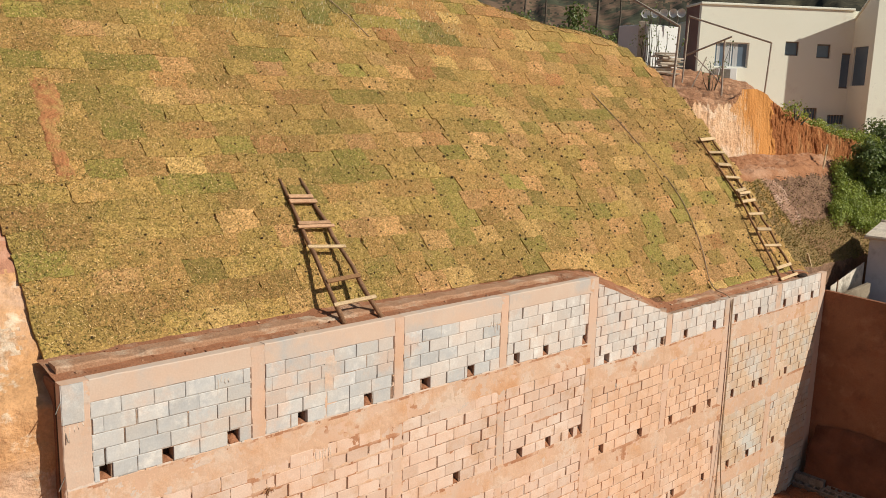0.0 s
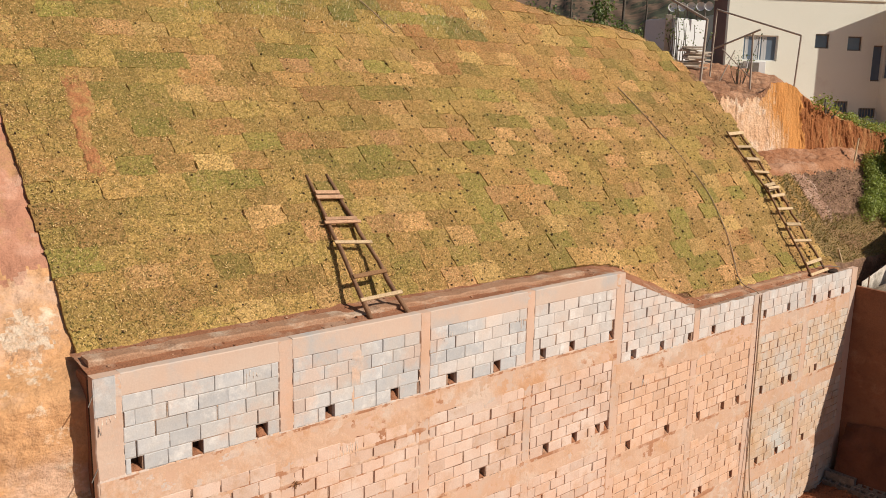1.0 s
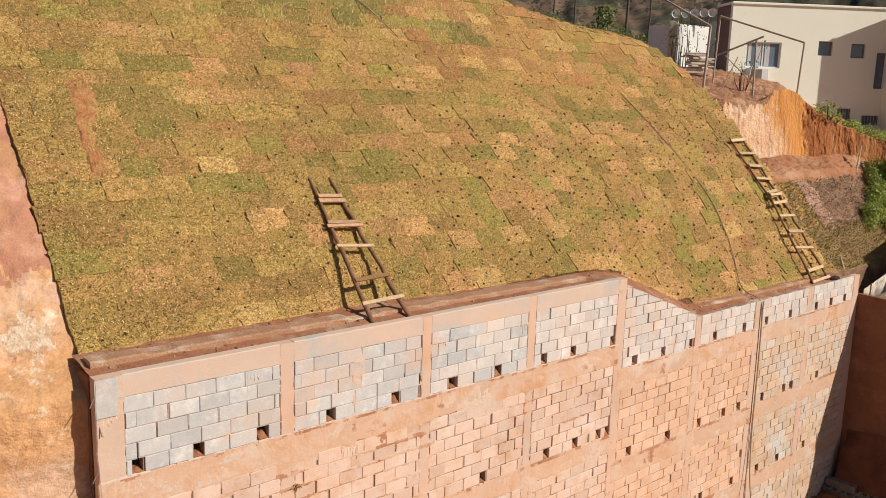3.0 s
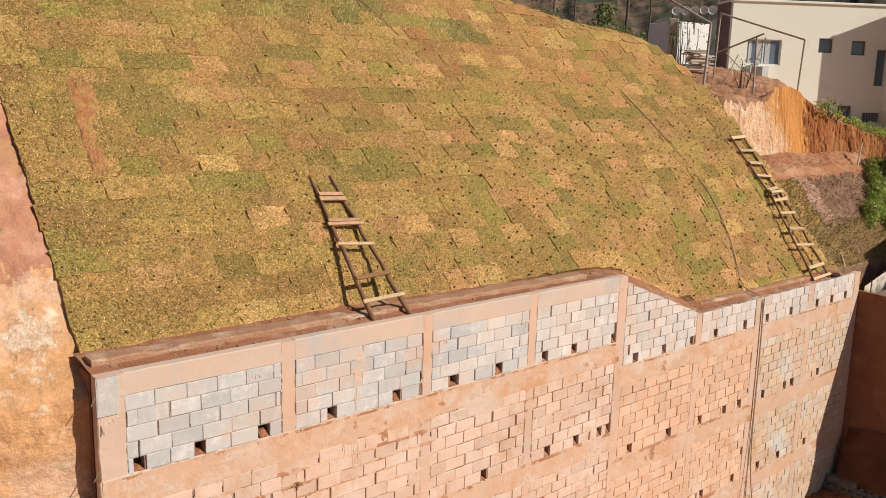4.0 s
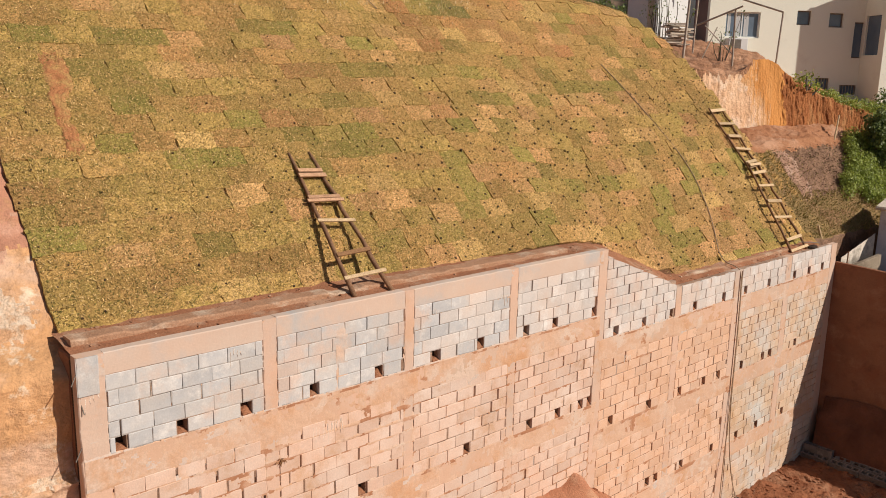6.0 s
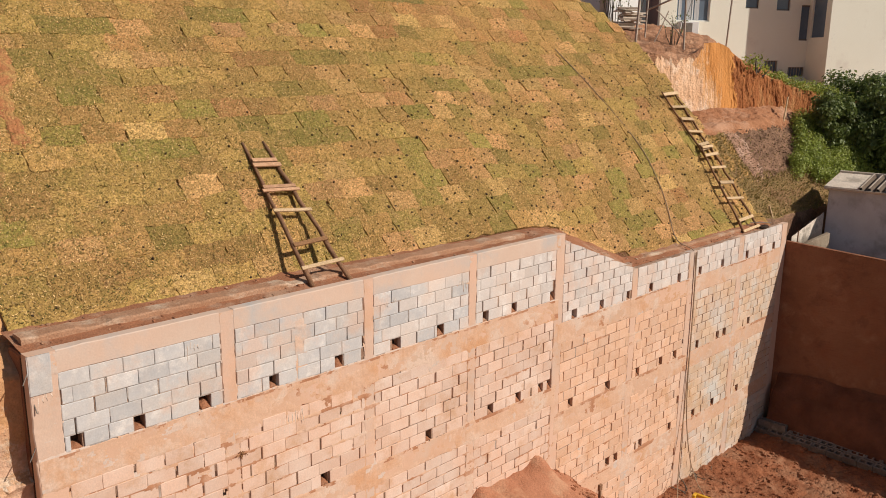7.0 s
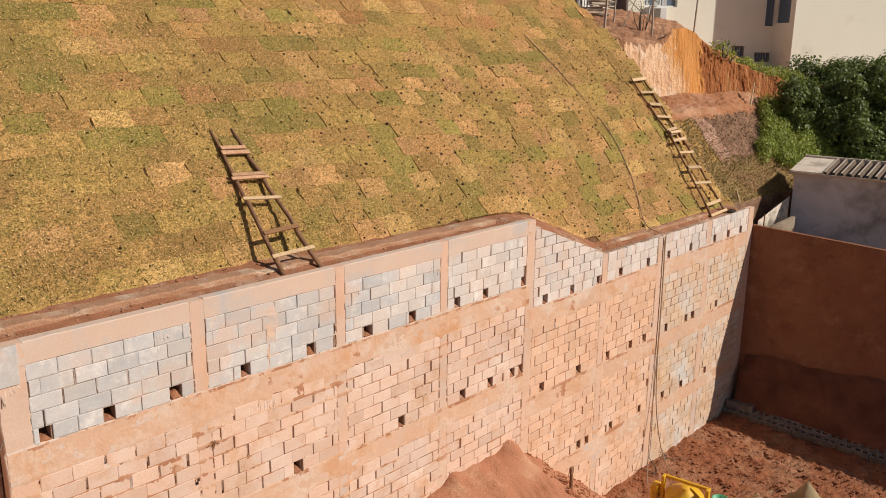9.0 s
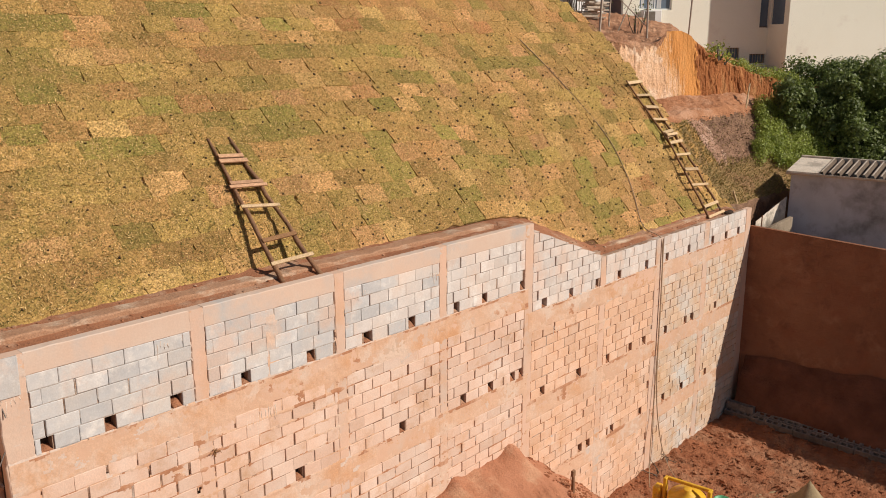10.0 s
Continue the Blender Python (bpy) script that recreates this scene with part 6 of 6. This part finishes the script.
tagged(mesh_ob("bank_clods", bv2, bf2, M_DARKSOIL), "dark clods of earth lying on the bank", "clods", "", "stuff")
tagged(mesh_ob("ledge_rubble", lv, lf, [M_LEDGE, M_KERB], None, "", False, li), "crumbs of soil and mortar on the ledge", "rubble", "", "stuff")
tagged(mesh_ob("soil_clods", cv, cfs, M_LOT), "loose crumbs and clods of red earth on the lot", "clods", "", "stuff")

# roots that push out of the wall beside a column
tuft = thing("root_tuft", (2.09, -0.01, -0.80), "tuft of dry brown roots growing out of the wall", "roots")
for i in range(18):
    a, ln = rc.uniform(0, 6.28), rc.uniform(0.03, 0.10)
    part("root", rodbm((rc.uniform(-0.05, 0.05), 0.03, rc.uniform(-0.04, 0.04)), (ln * math.cos(a), -rc.uniform(0.01, 0.04), ln * math.sin(a) * 0.7 - 0.02), 0.009, 0.004, 4, 0.015, i, 3), M_RUNGD, tuft)
# broken branches left on the lot floor by the corner
for n_, (bx, by) in enumerate(((14.95, -0.30), (15.3, -0.48), (14.15, -0.45))):
    br = thing("branch", (bx, by, lot(bx, by).z + 0.02), "thin dry broken branch lying on the red earth", "branch", "broken branches")
    for i in range(4):
        a = rc.uniform(0, 6.28)
        part("twig", rodbm((0.08 * i, 0.03 * i, 0.02), (0.08 * i + rc.uniform(0.25, 0.6) * math.cos(a), 0.03 * i + rc.uniform(0.25, 0.6) * math.sin(a), rc.uniform(0.02, 0.2)), 0.014, 0.006, 5, 0.02, i + n_, 4), M_BARK, br)

# hanging creeper before the small white building
cp = polar(54.7, 32.1, 5.5)
creeper = thing("creeper", cp, "straggling dry creeper before the white building", "creeper")
rs = random.Random(8)
blobs = []
for i in range(12):
    x = rs.uniform(-0.7, 0.9)
    d = Vector((math.cos(radians(55)), -math.sin(radians(55)), 0))
    tip = d * x + Vector((0, 0, rs.uniform(1.6, 3.2)))
    part("stem", rodbm(d * (x * 0.5) + Vector((0, 0, -0.4)), tip, 0.03, 0.01, 5, 0.07, i, 6), M_BARK, creeper)
    blobs.append((tip, 0.35))
    blobs.append((tip - Vector((0, 0, 0.7)), 0.25))
leaves("crown", blobs, 260, 0.08, M_LEAFD, creeper, 78)

# ---- pegs, straw and grass blades on the turf ----
rng = np.random.default_rng(12)


def scatter(n, lo_x, hi_x, lo_v, hi_v, bias=None):
    out = []
    while len(out) < n:
        x, v = rng.uniform(lo_x, hi_x), rng.uniform(lo_v, hi_v)
        if v < toe(x) + 0.06 or v > crest(x) + 1.5 or (bias and rng.random() > bias(x, v)):
            continue
        out.append((x, v))
    return out


pv, pf = [], []
pegs = []
for x, v, _, tilt, lift in sods:
    much = (0.24 + 0.76 * min(1, max(0, (x - 2) / 8))) * (1.0 if v < 3.6 else max(0.10, 1 - (v - 3.6) / 3.2))
    for ax, av in ((-0.36, -0.28), (0.34, -0.30), (-0.33, 0.30), (0.36, 0.28), (0.0, 0.02)):
        if rng.random() < 0.74 * much:
            pegs.append((x + SODW * ax + rng.uniform(-0.05, 0.05), v + SODH * av + rng.uniform(-0.04, 0.04)))
for x, v in pegs:
    if v < toe(x) + 0.06:
        continue
    c, a = hill(x, v, 0.0)
    n = Vector((0, -math.sin(a), math.cos(a)))
    u = Vector((0, math.cos(a), math.sin(a)))
    r, h = (rng.uniform(0.008, 0.014) if x < 6 else rng.uniform(0.010, 0.021)), rng.uniform(0.008, 0.026)
    t = n + Vector((rng.uniform(-0.3, 0.3), 0, rng.uniform(-0.2, 0.3)))
    b = len(pv)
    ex = Vector((1, 0, 0))
    for k in (0, 1):
        for sx, su in ((-1, -1), (1, -1), (1, 1), (-1, 1)):
            pv.append(c + ex * sx * r + u * su * r + t * (h if k else -0.02))
    pf += [(b, b + 1, b + 5, b + 4), (b + 1, b + 2, b + 6, b + 5), (b + 2, b + 3, b + 7, b + 6), (b + 3, b, b + 4, b + 7), (b + 4, b + 5, b + 6, b + 7)]
tagged(mesh_ob("turf_pegs", pv, pf, surf("peg_dark_wood", (0.075, 0.045, 0.025), (0.045, 0.027, 0.015), bump=0), None), "small dark wooden pegs that pin the turf", "pegs", "", "stuff")

pv, pf, pi_ = [], [], []
for x, v in scatter(200000, XL, XR, -0.9, 10.5):
    c, a = hill(x, v, 0.0)
    out, up_ = Vector((0, -math.sin(a), math.cos(a))), Vector((0, math.cos(a), math.sin(a)))
    t = rng.uniform(0, 6.2832)
    lie = Vector((math.cos(t), 0, 0)) + up_ * math.sin(t)
    n = (lie + out * (rng.uniform(0.05, 0.4) if rng.random() < 0.65 else rng.uniform(0.6, 2.5))).normalized()
    w = (out.cross(lie) + out * rng.uniform(-0.3, 0.3)).normalized() * rng.uniform(0.003, 0.009)
    c = c + out * 0.009
    b = len(pv)
    pv += [c - w, c + w, c + n * rng.uniform(0.02, 0.055)]
    pf.append((b, b + 1, b + 2))
    q = rng.random()
    pi_.append(0 if q < 0.46 else (1 if q < 0.74 else 2))
tagged(mesh_ob("grass_blades", pv, pf, [surf("blade_olive", (0.37, 0.232, 0.075), (0.29, 0.188, 0.058), bump=0, rnd=0.3, island=True), surf("blade_straw", (0.70, 0.47, 0.21), (0.58, 0.37, 0.15), bump=0, rnd=0.3, island=True),
                                       surf("blade_green", (0.155, 0.135, 0.036), (0.11, 0.10, 0.025), bump=0, rnd=0.3, island=True)], None, "", False, pi_), "short dry and green grass blades on the turf", "grass", "", "stuff")

# rough grass and weeds on the bank beside the turf
pv, pf, pi_ = [], [], []
while len(pf) < 7000:
    x, v = rng.uniform(18.6, 23.0), rng.uniform(-0.7, 2.2)
    if v > 0.75 and x > 19.7 and rng.random() > 0.12:
        continue
    c = side(x, v)
    n = Vector((rng.uniform(-0.9, 0.9), rng.uniform(-1.2, 0.1), rng.uniform(0.3, 1.2))).normalized()
    w = Vector((rng.uniform(-1, 1), rng.uniform(-1, 1), rng.uniform(-1, 1))).normalized() * rng.uniform(0.006, 0.016)
    b = len(pv)
    pv += [c - w, c + w, c + n * rng.uniform(0.03, 0.11)]
    pf.append((b, b + 1, b + 2))
    q = rng.random()
    pi_.append(0 if q < 0.5 else 1 if q < 0.68 else 2)
tagged(mesh_ob("weeds", pv, pf, [surf("weed_olive", (0.40, 0.28, 0.10), (0.30, 0.22, 0.075), bump=0, rnd=0.3, island=True), surf("weed_straw", (0.56, 0.41, 0.20), (0.46, 0.32, 0.15), bump=0, rnd=0.3, island=True),
                                   surf("weed_green", (0.22, 0.21, 0.06), (0.16, 0.16, 0.045), bump=0, rnd=0.3, island=True)], None, "", False, pi_), "rough weeds and dry grass on the bank", "weeds", "", "stuff")

# pale dry tufts standing in the lush upper turf
pv, pf = [], []
for x, v in scatter(900, 3.0, 11.2, 6.6, 9.6, lambda x, v: 1.0 if v > 7.0 + 0.05 * abs(x - 8) else 0.15):
    c, a = hill(x, v, 0.0)
    w = Vector((rng.uniform(-1, 1), rng.uniform(-0.3, 0.3), rng.uniform(-0.6, 0.6))).normalized() * rng.uniform(0.006, 0.013)
    b = len(pv)
    pv += [c - w, c + w, c + Vector((rng.uniform(-0.03, 0.03), -0.02, rng.uniform(0.04, 0.10)))]
    pf.append((b, b + 1, b + 2))
tagged(mesh_ob("straw_tufts", pv, pf, surf("tuft_straw", (0.80, 0.68, 0.44), (0.70, 0.56, 0.33), bump=0, rnd=0.2, island=True), None), "pale dry tufts standing in the green turf", "grass", "", "stuff")

# ---- pieces of the slope and the wall ----
for s, kind, m in SOD_PIECES:
    ob = new("sod", SHAPE_ME[s, kind])
    ob.parent = slope
    ob.matrix_basis = m
cache = {}
for i, (w, h, g, loc) in enumerate(BLOCK_PIECES):
    s = i % 5
    if (w, h, g, s) not in cache:
        vs, fs = block_geo(w, h, s)
        me = bpy.data.meshes.new("block")
        me.from_pydata(vs, [], fs)
        me.materials.append((M_GREY, M_STAIN, M_DUSTED)[g][0])
        cache[w, h, g, s] = me
    ob = new("block", cache[w, h, g, s])
    ob.parent = wall
    ob.location = loc
